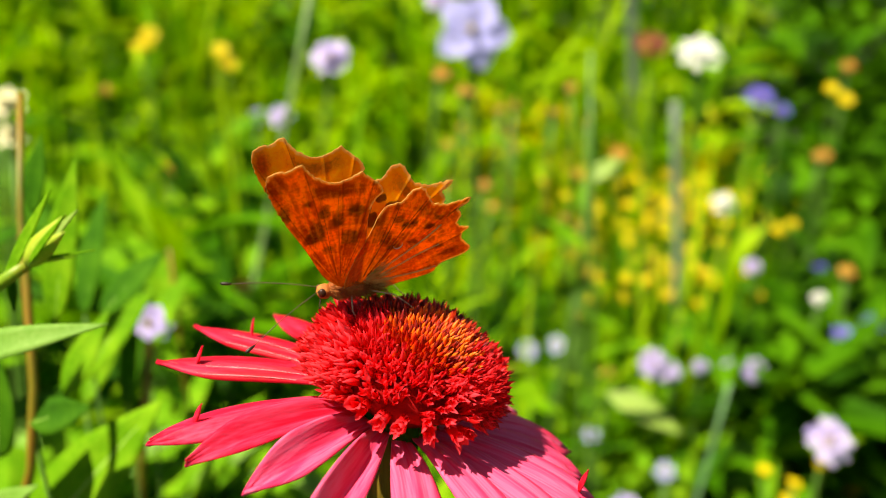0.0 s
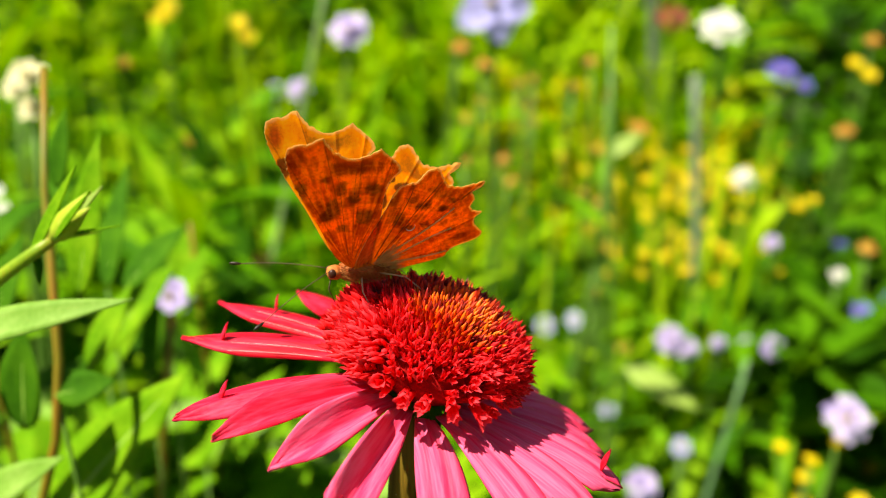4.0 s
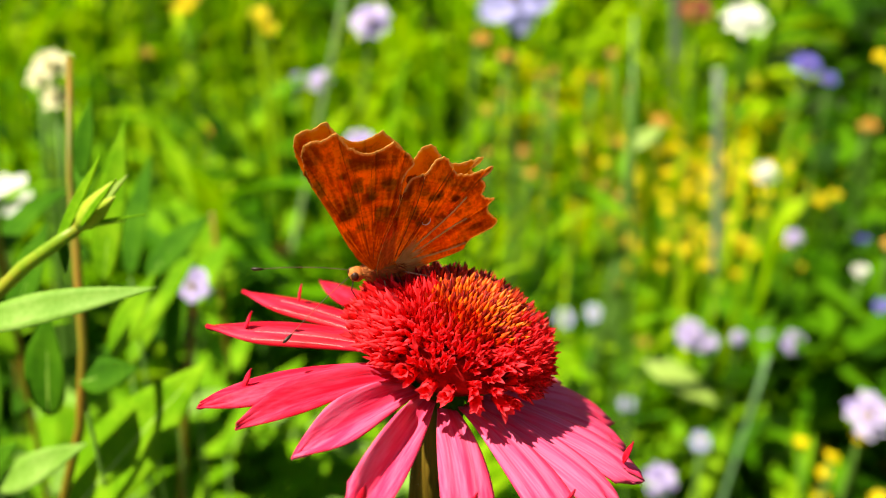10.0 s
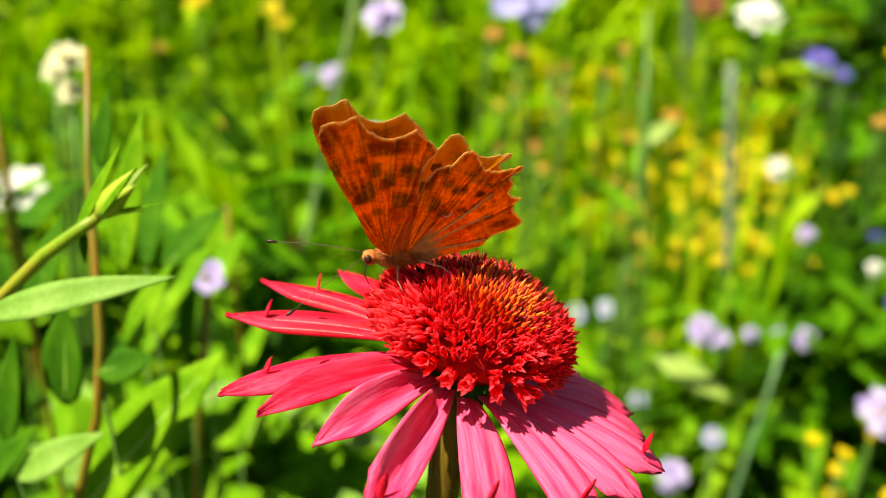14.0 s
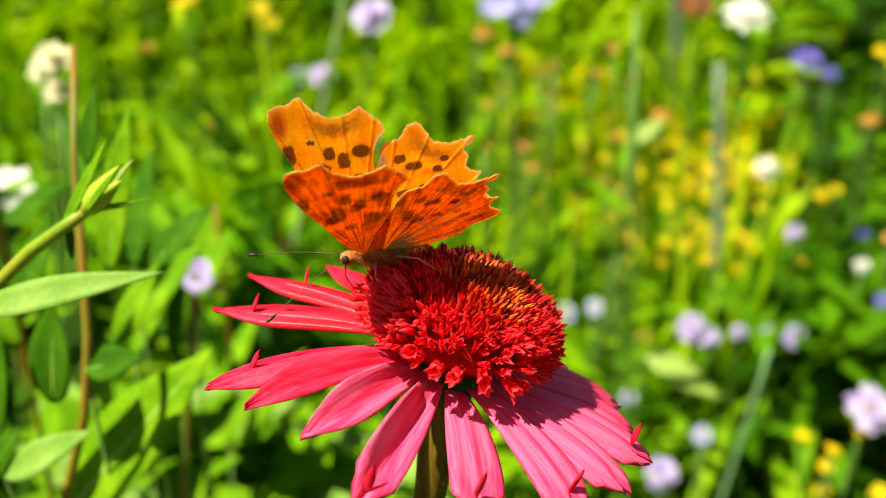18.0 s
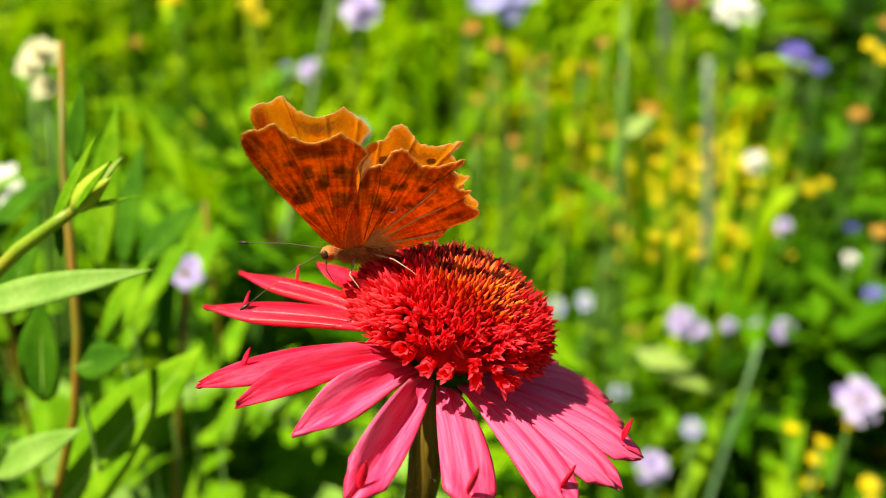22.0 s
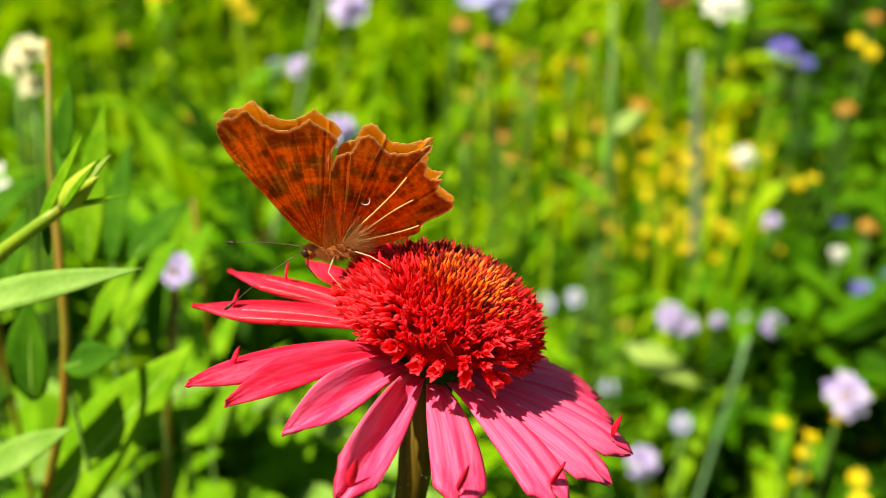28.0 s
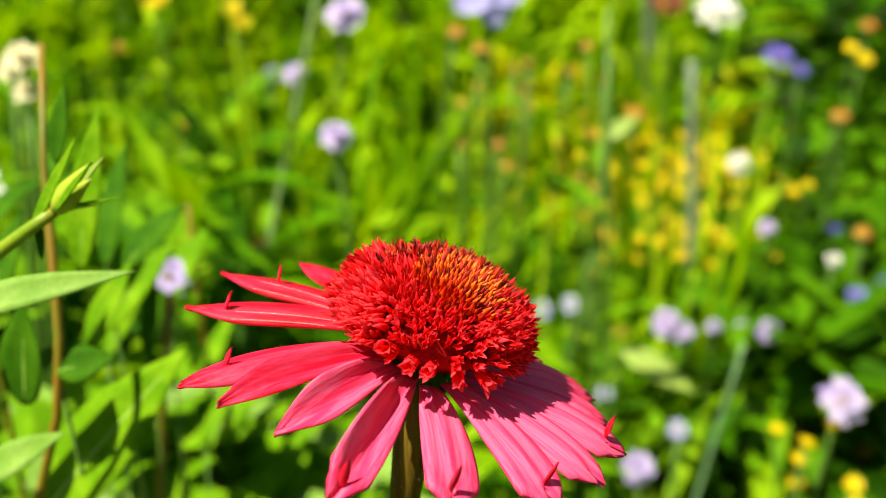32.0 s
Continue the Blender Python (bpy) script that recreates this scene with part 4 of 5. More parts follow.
def build_side_plants():
    # budding shoot that leans in beside the coneflower
    o = Vector((-0.16, 0.02, 0))
    shoot = thing("budding_shoot", pose(*o), "leafy green shoot with yellow-green buds at its tip", "plant")
    tip = Vector((-0.0644, 0.0280, 0.6287)) - o
    pts = curve_points((0, 0, 0), Vector((-0.0928, 0.0280, 0.6056)) - o, (-0.012, 0, 0), 14) + [Vector(p) - o for p in ((-0.0851, 0.0280, 0.6123), (-0.0753, 0.0280, 0.6212), (-0.0684, 0.0280, 0.6260))] + [tip]
    part("stem", mesh_of("shoot_stem", *tube(pts, [0.0012] * 15 + [0.0012, 0.0013, 0.0012, 0.0010], 10), SHOOT), shoot)
    for d, ln, wd in (((0.66, 0.0, 0.75), 0.0120, 0.0044), ((0.76, -0.15, 0.62), 0.0105, 0.0036), ((0.60, 0.2, 0.70), 0.0095, 0.0034), ((0.97, -0.1, 0.20), 0.0095, 0.0008)):
        bud = tube([(ln * s, 0.0003 * math.sin(5 * s), 0) for s in (0, 0.15, 0.35, 0.6, 0.85, 1.0)], [0.22 * wd, 0.42 * wd, 0.5 * wd, 0.36 * wd, 0.16 * wd, 0.03 * wd], 8)
        part("bud", mesh_of("bud", *bud, BUD), shoot, "yellow-green pointed bud", at=Matrix.Translation(tip) @ turn_to(d))
    for base, end, width, bend, mat in (
        ((-0.0691, 0.0280, 0.6243), (-0.0596, 0.0300, 0.6414), 0.0026, 0.05, LEAF_NEAR),
        ((-0.0637, 0.0270, 0.6290), (-0.0542, 0.0270, 0.6385), 0.0021, 0.05, PALE_LEAF),
        ((-0.0631, 0.0260, 0.6296), (-0.0553, 0.0240, 0.6386), 0.0015, 0.05, LEAF_NEAR),
        ((-0.0866, 0.0240, 0.6105), (-0.0506, 0.0200, 0.6173), 0.0061, 0.16, LEAF_LIGHT),
        ((-0.0639, 0.0280, 0.6292), (-0.0518, 0.0260, 0.6316), 0.0006, 0.05, LEAF_NEAR),
        ((-0.0677, 0.0290, 0.6264), (-0.0692, 0.0300, 0.6189), 0.0026, 0.05, LEAF_DEEP),
    ):
        leaf_between(shoot, o, base, end, width, bend, mat)
    # upright reddish stem with lance-shaped leaves
    o = Vector((-0.077, 0.040, 0))
    herb = thing("willow_herb", pose(*o), "upright herb with a reddish stem and lance-shaped green leaves", "plant", "herbs beside the coneflower")
    pts = curve_points((0, 0, 0), Vector((-0.0940, 0.0520, 0.5379)) - o, (0, 0, 0), 10) + [Vector(p) - o for p in ((-0.0899, 0.0530, 0.5502), (-0.0840, 0.0560, 0.5698), (-0.0823, 0.0600, 0.5879), (-0.0850, 0.0700, 0.6083), (-0.0876, 0.0780, 0.6217), (-0.0889, 0.0900, 0.6464))]
    part("stem", mesh_of("herb_stem", *tube(pts, [0.0011] * 15 + [0.0009, 0.0008], 8), STEM_RED), herb)
    for base, end, width, bend, mat in (
        ((-0.0790, 0.0680, 0.5993), (-0.0731, 0.0750, 0.6358), 0.0090, 0.06, LEAF_NEAR),
        ((-0.0846, 0.0780, 0.6218), (-0.0822, 0.0820, 0.6391), 0.0056, 0.05, LEAF_DEEP),
        ((-0.0925, 0.0600, 0.5701), (-0.0908, 0.0620, 0.5951), 0.0122, 0.06, LEAF_DEEP),
        ((-0.1054, 0.0550, 0.5623), (-0.1016, 0.0580, 0.5885), 0.0079, 0.06, LEAF_DEEP),
        ((-0.1020, 0.0700, 0.5881), (-0.0962, 0.0800, 0.6099), 0.0093, 0.10, LEAF_DEEP),
        ((-0.0867, 0.0850, 0.5715), (-0.0776, 0.0950, 0.5909), 0.0084, 0.15, LEAF_NEAR),
        ((-0.0848, 0.1100, 0.5826), (-0.0690, 0.1200, 0.5971), 0.0093, 0.20, LEAF_DEEP),
        ((-0.0968, 0.1200, 0.5581), (-0.0772, 0.1300, 0.5813), 0.0116, 0.25, LEAF_NEAR),
    ):
        leaf_between(herb, o, base, end, width, bend, mat)
    # broad light leaves low beside the flower
    o = Vector((-0.100, 0.160, 0))
    dock = thing("broad_leaf_plant", pose(*o), "low plant with broad bright green leaves", "plant")
    for base, end, width, bend, mat in (
        ((-0.0938, 0.0620, 0.5391), (-0.0583, 0.0720, 0.5776), 0.0205, 0.06, LEAF_NEAR),
        ((-0.0990, 0.0450, 0.5604), (-0.0773, 0.0430, 0.5724), 0.0076, 0.10, LEAF_LIGHT),
        ((-0.1083, 0.0470, 0.5571), (-0.0939, 0.0460, 0.5709), 0.0075, 0.10, LEAF_DEEP),
        ((-0.0829, 0.0575, 0.5804), (-0.0702, 0.0595, 0.5827), 0.0084, 0.05, LEAF_DEEP),
        ((-0.1024, 0.1316, 0.5426), (-0.0881, 0.1669, 0.5811), 0.0107, .15, LEAF_NEAR),
        ((-0.0927, 0.1404, 0.5376), (-0.0892, 0.1538, 0.5745), 0.0082, .1, LEAF_DEEP),
        ((-0.0948, 0.1227, 0.5767), (-0.0944, 0.1449, 0.6086), 0.0080, .15, LEAF_DEEP),
        ((-0.0902, 0.1816, 0.4755), (-0.0640, 0.2126, 0.5020), 0.0150, .3, LEAF_NEAR),
        ((-0.0958, 0.1736, 0.5411), (-0.0848, 0.1923, 0.5633), 0.0108, .25, LEAF_NEAR),
    ):
        part("stalk", mesh_of("stalk", *tube(curve_points((0, 0, 0), Vector(base) - o, (0, 0, 0), 8), 0.0005, 6), STEM_GREEN), dock)
        leaf_between(dock, o, base, end, width, bend, mat)
    # low broad-leaved plants on the sunny ground behind the flower
    rnd = random.Random(77)
    for n, (x, y, z) in enumerate(((-0.144, 0.207, 0.478), (-0.112, 0.214, 0.470), (-0.087, 0.228, 0.462), (-0.184, 0.272, 0.432), (-0.150, 0.249, 0.440), (-0.119, 0.273, 0.428),
                                   (-0.082, 0.286, 0.425), (-0.134, 0.326, 0.380), (-0.183, 0.300, 0.388), (-0.098, 0.340, 0.372), (-0.060, 0.330, 0.380), (0.105, 0.500, 0.265),
                                   (0.170, 0.520, 0.265), (0.240, 0.550, 0.255), (-0.155, 0.205, 0.438), (-0.132, 0.190, 0.446), (-0.109, 0.181, 0.448), (-0.088, 0.192, 0.444),
                                   (-0.066, 0.205, 0.440), (-0.045, 0.230, 0.430), (-0.120, 0.225, 0.425), (-0.090, 0.241, 0.415), (-0.165, 0.245, 0.415), (-0.060, 0.260, 0.410))):
        low_plant = thing("broad_leaf_plant", pose(x, y, 0), "low plant with broad bright green leaves", "plant", "broad-leaved plants")
        part("stem", mesh_of("stalk", *tube(curve_points((0, 0, 0), (0, 0, z - 0.01), (0.003, 0, 0), 6), 0.0009, 6), STEM_GREEN), low_plant)
        for k in range(9):
            a = 2.4 * k + n
            ln = rnd.uniform(0.034, 0.058)
            foot = Vector((0, 0, z - 0.010 - 0.010 * (k // 3)))
            end = foot + ln * Vector((math.cos(a), math.sin(a), rnd.uniform(0.15, 0.75))).normalized()
            at = Matrix.Translation(foot) @ turn_to((end - foot).normalized() + Vector((0, 0, 0.3)), (-0.35, -0.45, 0.8))
            leaf_part(low_plant, at, ln, rnd.uniform(0.30, 0.42) * ln, LEAF_NEAR if k % 5 else LEAF_LIGHT, 0.3, 0.2, 0.03, rnd.uniform(-0.3, 0.3))
    # more of the same herb standing farther off
    rnd = random.Random(21)
    for n, (x, y, x1, y1, z1, rows) in enumerate(((-0.145, 0.120, -0.138, 0.135, 0.625, 13), (-0.105, 0.215, -0.100, 0.225, 0.560, 12), (-0.190, 0.200, -0.185, 0.215, 0.610, 12))):
        herb = thing("willow_herb", pose(x, y, 0), "upright herb with a reddish stem and lance-shaped green leaves", "plant", "herbs beside the coneflower")
        top = Vector((x1 - x, y1 - y, z1))
        part("stem", mesh_of("herb_stem", *tube(curve_points((0, 0, 0), top, (0.004, 0.0, 0), 20), 0.0009, 8), STEM_RED), herb)
        for k in range(rows):
            z = z1 * (0.62 + 0.36 * k / rows)
            p = Vector((0, 0, 0)).lerp(top, z / z1)
            a = k * 2.4 + n
            leaf_part(herb, Matrix.Translation(p) @ turn_to((math.cos(a), math.sin(a), rnd.uniform(0.5, 1.3))), rnd.uniform(0.030, 0.050), rnd.uniform(0.008, 0.014),
                      LEAF_NEAR if (k + n) % 3 == 0 else LEAF_DEEP, rnd.uniform(0.15, 0.4), 0.25, 0.02, rnd.uniform(-0.4, 0.4))


LEAF_LIGHT = material("leaf_light", [(0.13, 0.30, 0.020), (0.20, 0.40, 0.045), (0.30, 0.50, 0.09)], scale=120, fine=900, rough=0.6, trans=0.3, bump=0.2, specular=0.2)
MIDRIB = material("midrib", [(0.20, 0.38, 0.03), (0.32, 0.50, 0.07)], scale=90, rough=0.6, bump=0.1)
PALE_LEAF = material("leaf_pale", [(0.24, 0.40, 0.05), (0.40, 0.56, 0.10)], scale=80, rough=0.5, trans=0.35, bump=0.2)
SHOOT = material("shoot_stem", [(0.10, 0.24, 0.006), (0.22, 0.34, 0.012), (0.36, 0.26, 0.02)], scale=90, rough=0.45, bump=0.2)
build_side_plants()

# ---------------------------------------------------------------- blooms behind


def bloom(name, x, y, z, size, mat, label, category, group, petals=9, rings=2, cup=0.3, tilt=(25, 0), lean=(0.02, 0.02), disc=0.28, stem=STEM_GREEN, leaves=3, seed=0, broad=1.0):
    """One flower on its own stem from the ground: rings of petals round a centre."""
    rnd = random.Random(seed)
    ob = thing(name, pose(x - lean[0], y - lean[1], 0), label, category, group)
    top = Vector((lean[0], lean[1], z))
    pts = curve_points((0, 0, 0), top, (rnd.uniform(-0.02, 0.02), rnd.uniform(-0.02, 0.02), 0), 12)
    part("stem", mesh_of("bloom_stem", *tube(pts, 0.0016, 6), stem), ob)
    face = Matrix.Translation(top) @ pose(0, 0, 0, tilt[0], tilt[1], 0) @ pose(0, 0, 0, 0, 0, rnd.uniform(0, 360))
    for ring in range(rings):
        ln = size * 0.5 * (1 - 0.32 * ring)
        me = mesh_of("petal", *leaf_sheet(ln, broad * ln * 2.6 * math.pi / petals / 2.1, 0.25, 0.2, 6, 0.05, tip=0.55), mat)
        for k in range(petals):
            a = 360 * (k + 0.5 * ring) / petals + rnd.uniform(-7, 7)
            part("petal", me, ob, at=face @ pose(0, 0, 0.004 * ring, 0, 0, a) @ pose(0, 0, 0, 0, -18 - 26 * ring - cup * 30 + rnd.uniform(-8, 8), 0))
    part("centre", mesh_of("centre", *ellipsoid((0, 0, 0.002), (disc * size * 0.5, disc * size * 0.5, 0.16 * size), 6, 10, 0.2), DISC if mat not in (WHITE, CREAM) else mat), ob, at=face)
    for k in range(leaves):
        i = rnd.uniform(0.25, 0.75)
        p = Vector((0, 0, 0)).lerp(top, i)
        a = rnd.uniform(0, 6.28)
        me = mesh_of("leaf", *leaf_sheet(rnd.uniform(0.04, 0.08), rnd.uniform(0.006, 0.014), 0.4, 0.2, 6), LEAF_DEEP)
        part("leaf", me, ob, at=Matrix.Translation(p) @ turn_to((math.cos(a), math.sin(a), 0.8)))
    return ob


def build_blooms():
    lilac = "lilac scabious flower on a thin green stem"
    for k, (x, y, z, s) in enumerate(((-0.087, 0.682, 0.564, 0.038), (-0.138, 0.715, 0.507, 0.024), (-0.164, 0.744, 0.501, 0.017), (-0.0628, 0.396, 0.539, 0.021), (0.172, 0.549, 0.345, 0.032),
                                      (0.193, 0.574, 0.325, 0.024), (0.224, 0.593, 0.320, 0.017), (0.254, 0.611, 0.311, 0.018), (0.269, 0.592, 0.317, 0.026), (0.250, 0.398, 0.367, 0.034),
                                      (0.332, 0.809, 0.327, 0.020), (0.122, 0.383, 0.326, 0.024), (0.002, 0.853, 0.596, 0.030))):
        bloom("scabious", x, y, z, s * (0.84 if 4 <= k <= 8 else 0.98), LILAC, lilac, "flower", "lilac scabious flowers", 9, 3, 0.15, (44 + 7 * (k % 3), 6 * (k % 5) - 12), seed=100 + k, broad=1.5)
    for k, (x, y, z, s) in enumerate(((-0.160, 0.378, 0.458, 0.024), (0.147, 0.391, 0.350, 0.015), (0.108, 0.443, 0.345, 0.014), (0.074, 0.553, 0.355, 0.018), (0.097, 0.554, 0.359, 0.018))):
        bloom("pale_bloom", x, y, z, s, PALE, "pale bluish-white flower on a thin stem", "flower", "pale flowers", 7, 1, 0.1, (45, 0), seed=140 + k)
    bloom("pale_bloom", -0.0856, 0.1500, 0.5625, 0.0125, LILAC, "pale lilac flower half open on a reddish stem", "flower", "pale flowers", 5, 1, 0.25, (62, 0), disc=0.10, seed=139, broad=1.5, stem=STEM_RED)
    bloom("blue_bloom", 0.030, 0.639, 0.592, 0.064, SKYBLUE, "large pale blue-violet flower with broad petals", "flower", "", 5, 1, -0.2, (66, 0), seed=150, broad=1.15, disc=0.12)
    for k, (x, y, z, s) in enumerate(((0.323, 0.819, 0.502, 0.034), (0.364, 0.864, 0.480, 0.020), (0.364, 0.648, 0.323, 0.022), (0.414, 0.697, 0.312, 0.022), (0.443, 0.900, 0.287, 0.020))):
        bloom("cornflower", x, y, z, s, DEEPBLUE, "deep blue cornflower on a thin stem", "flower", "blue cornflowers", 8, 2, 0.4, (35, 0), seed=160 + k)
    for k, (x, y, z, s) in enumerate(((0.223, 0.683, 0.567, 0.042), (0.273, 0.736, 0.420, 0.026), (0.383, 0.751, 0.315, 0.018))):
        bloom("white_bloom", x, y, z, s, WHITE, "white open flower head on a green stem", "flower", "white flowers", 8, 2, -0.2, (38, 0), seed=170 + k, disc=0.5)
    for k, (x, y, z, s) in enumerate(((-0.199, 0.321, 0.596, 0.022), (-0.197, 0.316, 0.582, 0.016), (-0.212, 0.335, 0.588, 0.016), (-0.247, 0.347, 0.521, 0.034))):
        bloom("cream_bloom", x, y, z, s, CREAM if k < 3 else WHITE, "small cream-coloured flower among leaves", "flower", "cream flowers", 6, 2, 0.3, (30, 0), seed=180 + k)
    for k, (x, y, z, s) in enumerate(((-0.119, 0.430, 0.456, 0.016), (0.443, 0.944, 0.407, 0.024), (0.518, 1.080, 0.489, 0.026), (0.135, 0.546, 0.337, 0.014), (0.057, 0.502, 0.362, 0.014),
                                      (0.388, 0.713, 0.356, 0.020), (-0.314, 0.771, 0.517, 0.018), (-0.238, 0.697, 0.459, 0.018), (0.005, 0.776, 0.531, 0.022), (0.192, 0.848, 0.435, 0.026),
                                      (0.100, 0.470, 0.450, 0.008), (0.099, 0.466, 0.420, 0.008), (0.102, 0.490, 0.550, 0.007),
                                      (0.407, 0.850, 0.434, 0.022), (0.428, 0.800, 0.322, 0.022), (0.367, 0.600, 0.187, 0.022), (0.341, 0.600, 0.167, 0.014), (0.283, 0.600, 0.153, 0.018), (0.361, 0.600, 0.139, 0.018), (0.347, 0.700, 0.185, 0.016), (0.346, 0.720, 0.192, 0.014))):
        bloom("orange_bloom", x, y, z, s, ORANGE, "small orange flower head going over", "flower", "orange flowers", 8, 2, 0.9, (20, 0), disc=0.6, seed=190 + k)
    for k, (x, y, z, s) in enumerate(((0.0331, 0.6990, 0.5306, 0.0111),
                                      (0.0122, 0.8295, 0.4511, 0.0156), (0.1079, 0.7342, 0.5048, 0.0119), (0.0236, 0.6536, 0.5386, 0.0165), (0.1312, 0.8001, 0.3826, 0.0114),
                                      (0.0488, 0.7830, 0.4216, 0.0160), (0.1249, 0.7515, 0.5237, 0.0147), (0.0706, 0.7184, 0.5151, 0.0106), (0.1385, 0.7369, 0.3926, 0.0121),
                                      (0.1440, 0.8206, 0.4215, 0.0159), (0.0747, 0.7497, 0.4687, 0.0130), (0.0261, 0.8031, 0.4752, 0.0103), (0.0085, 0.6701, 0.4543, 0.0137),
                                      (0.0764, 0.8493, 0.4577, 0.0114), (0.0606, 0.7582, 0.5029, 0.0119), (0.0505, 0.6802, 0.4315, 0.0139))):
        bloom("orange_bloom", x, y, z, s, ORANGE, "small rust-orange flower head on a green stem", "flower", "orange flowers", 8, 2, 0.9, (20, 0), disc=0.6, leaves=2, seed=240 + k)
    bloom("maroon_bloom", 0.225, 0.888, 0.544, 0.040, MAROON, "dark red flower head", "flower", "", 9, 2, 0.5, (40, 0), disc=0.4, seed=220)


def yellow_plant(x, y, z, seed, heads=6, spread=0.05, size=0.022):
    rnd = random.Random(seed)
    ob = thing("yellow_flower_plant", pose(x, y, 0), "branching plant with small bright yellow flower heads", "flower", "yellow flowers")
    fork = Vector((rnd.uniform(-0.01, 0.01), rnd.uniform(-0.01, 0.01), z * 0.6))
    part("stem", mesh_of("bloom_stem", *tube(curve_points((0, 0, 0), fork, (0.004, 0, 0), 6), 0.0022, 6), STEM_GREEN), ob)
    for k in range(heads):
        a = 2.4 * k
        r = spread * math.sqrt((k + 0.3) / heads)
        top = Vector((r * math.cos(a), r * math.sin(a), z + rnd.uniform(-0.035, 0.02)))
        branch = part("branch", mesh_of("branch", *tube(curve_points(fork, top, (0, 0, -0.01), 5), 0.0011, 5), STEM_GREEN), ob)
        s = size * rnd.uniform(0.8, 1.2)
        pieces = [ellipsoid((0, 0, 0.001), (s * 0.25, s * 0.25, s * 0.2), 5, 8)]
        for j in range(8):
            pieces.append(moved(leaf_sheet(s * 0.55, s * 0.36, 0.2, 0.2, 4, tip=0.6), pose(0, 0, 0, 0, 0, 45 * j + rnd.uniform(-8, 8)) @ pose(0, 0, 0, 0, -25 + rnd.uniform(-10, 10), 0)))
        part("flower_head", mesh_of("flower_head", *joined(*pieces), YELLOW), branch, at=Matrix.Translation(top) @ pose(0, 0, 0, rnd.uniform(5, 45), rnd.uniform(-20, 20), 0))
    for k in range(5):
        a = rnd.uniform(0, 6.28)
        me = mesh_of("leaf", *leaf_sheet(rnd.uniform(0.04, 0.08), rnd.uniform(0.008, 0.016), 0.4, 0.2, 6), LEAF_NEAR)
        part("leaf", me, ob, at=Matrix.Translation(Vector((0, 0, z * rnd.uniform(0.3, 0.6)))) @ turn_to((math.cos(a), math.sin(a), 0.9)))


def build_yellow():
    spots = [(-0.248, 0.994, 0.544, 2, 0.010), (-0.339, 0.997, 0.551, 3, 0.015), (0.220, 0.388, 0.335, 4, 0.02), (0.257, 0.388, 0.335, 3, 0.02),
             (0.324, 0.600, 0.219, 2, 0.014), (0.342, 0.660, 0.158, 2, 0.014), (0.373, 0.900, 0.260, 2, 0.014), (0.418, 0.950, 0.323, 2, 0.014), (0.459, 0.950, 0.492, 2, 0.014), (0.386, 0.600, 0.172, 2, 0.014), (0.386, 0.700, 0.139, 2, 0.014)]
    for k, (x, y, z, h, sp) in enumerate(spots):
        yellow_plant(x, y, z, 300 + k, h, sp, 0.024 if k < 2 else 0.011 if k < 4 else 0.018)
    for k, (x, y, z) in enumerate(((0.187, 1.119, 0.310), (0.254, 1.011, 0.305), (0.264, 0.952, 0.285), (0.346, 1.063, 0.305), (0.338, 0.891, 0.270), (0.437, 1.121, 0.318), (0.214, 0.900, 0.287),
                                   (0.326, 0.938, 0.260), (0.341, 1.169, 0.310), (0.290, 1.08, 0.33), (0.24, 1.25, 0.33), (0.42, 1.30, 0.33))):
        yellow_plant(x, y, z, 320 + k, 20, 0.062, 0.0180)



# ---------------------------------------------------------------- canes and tall stalks


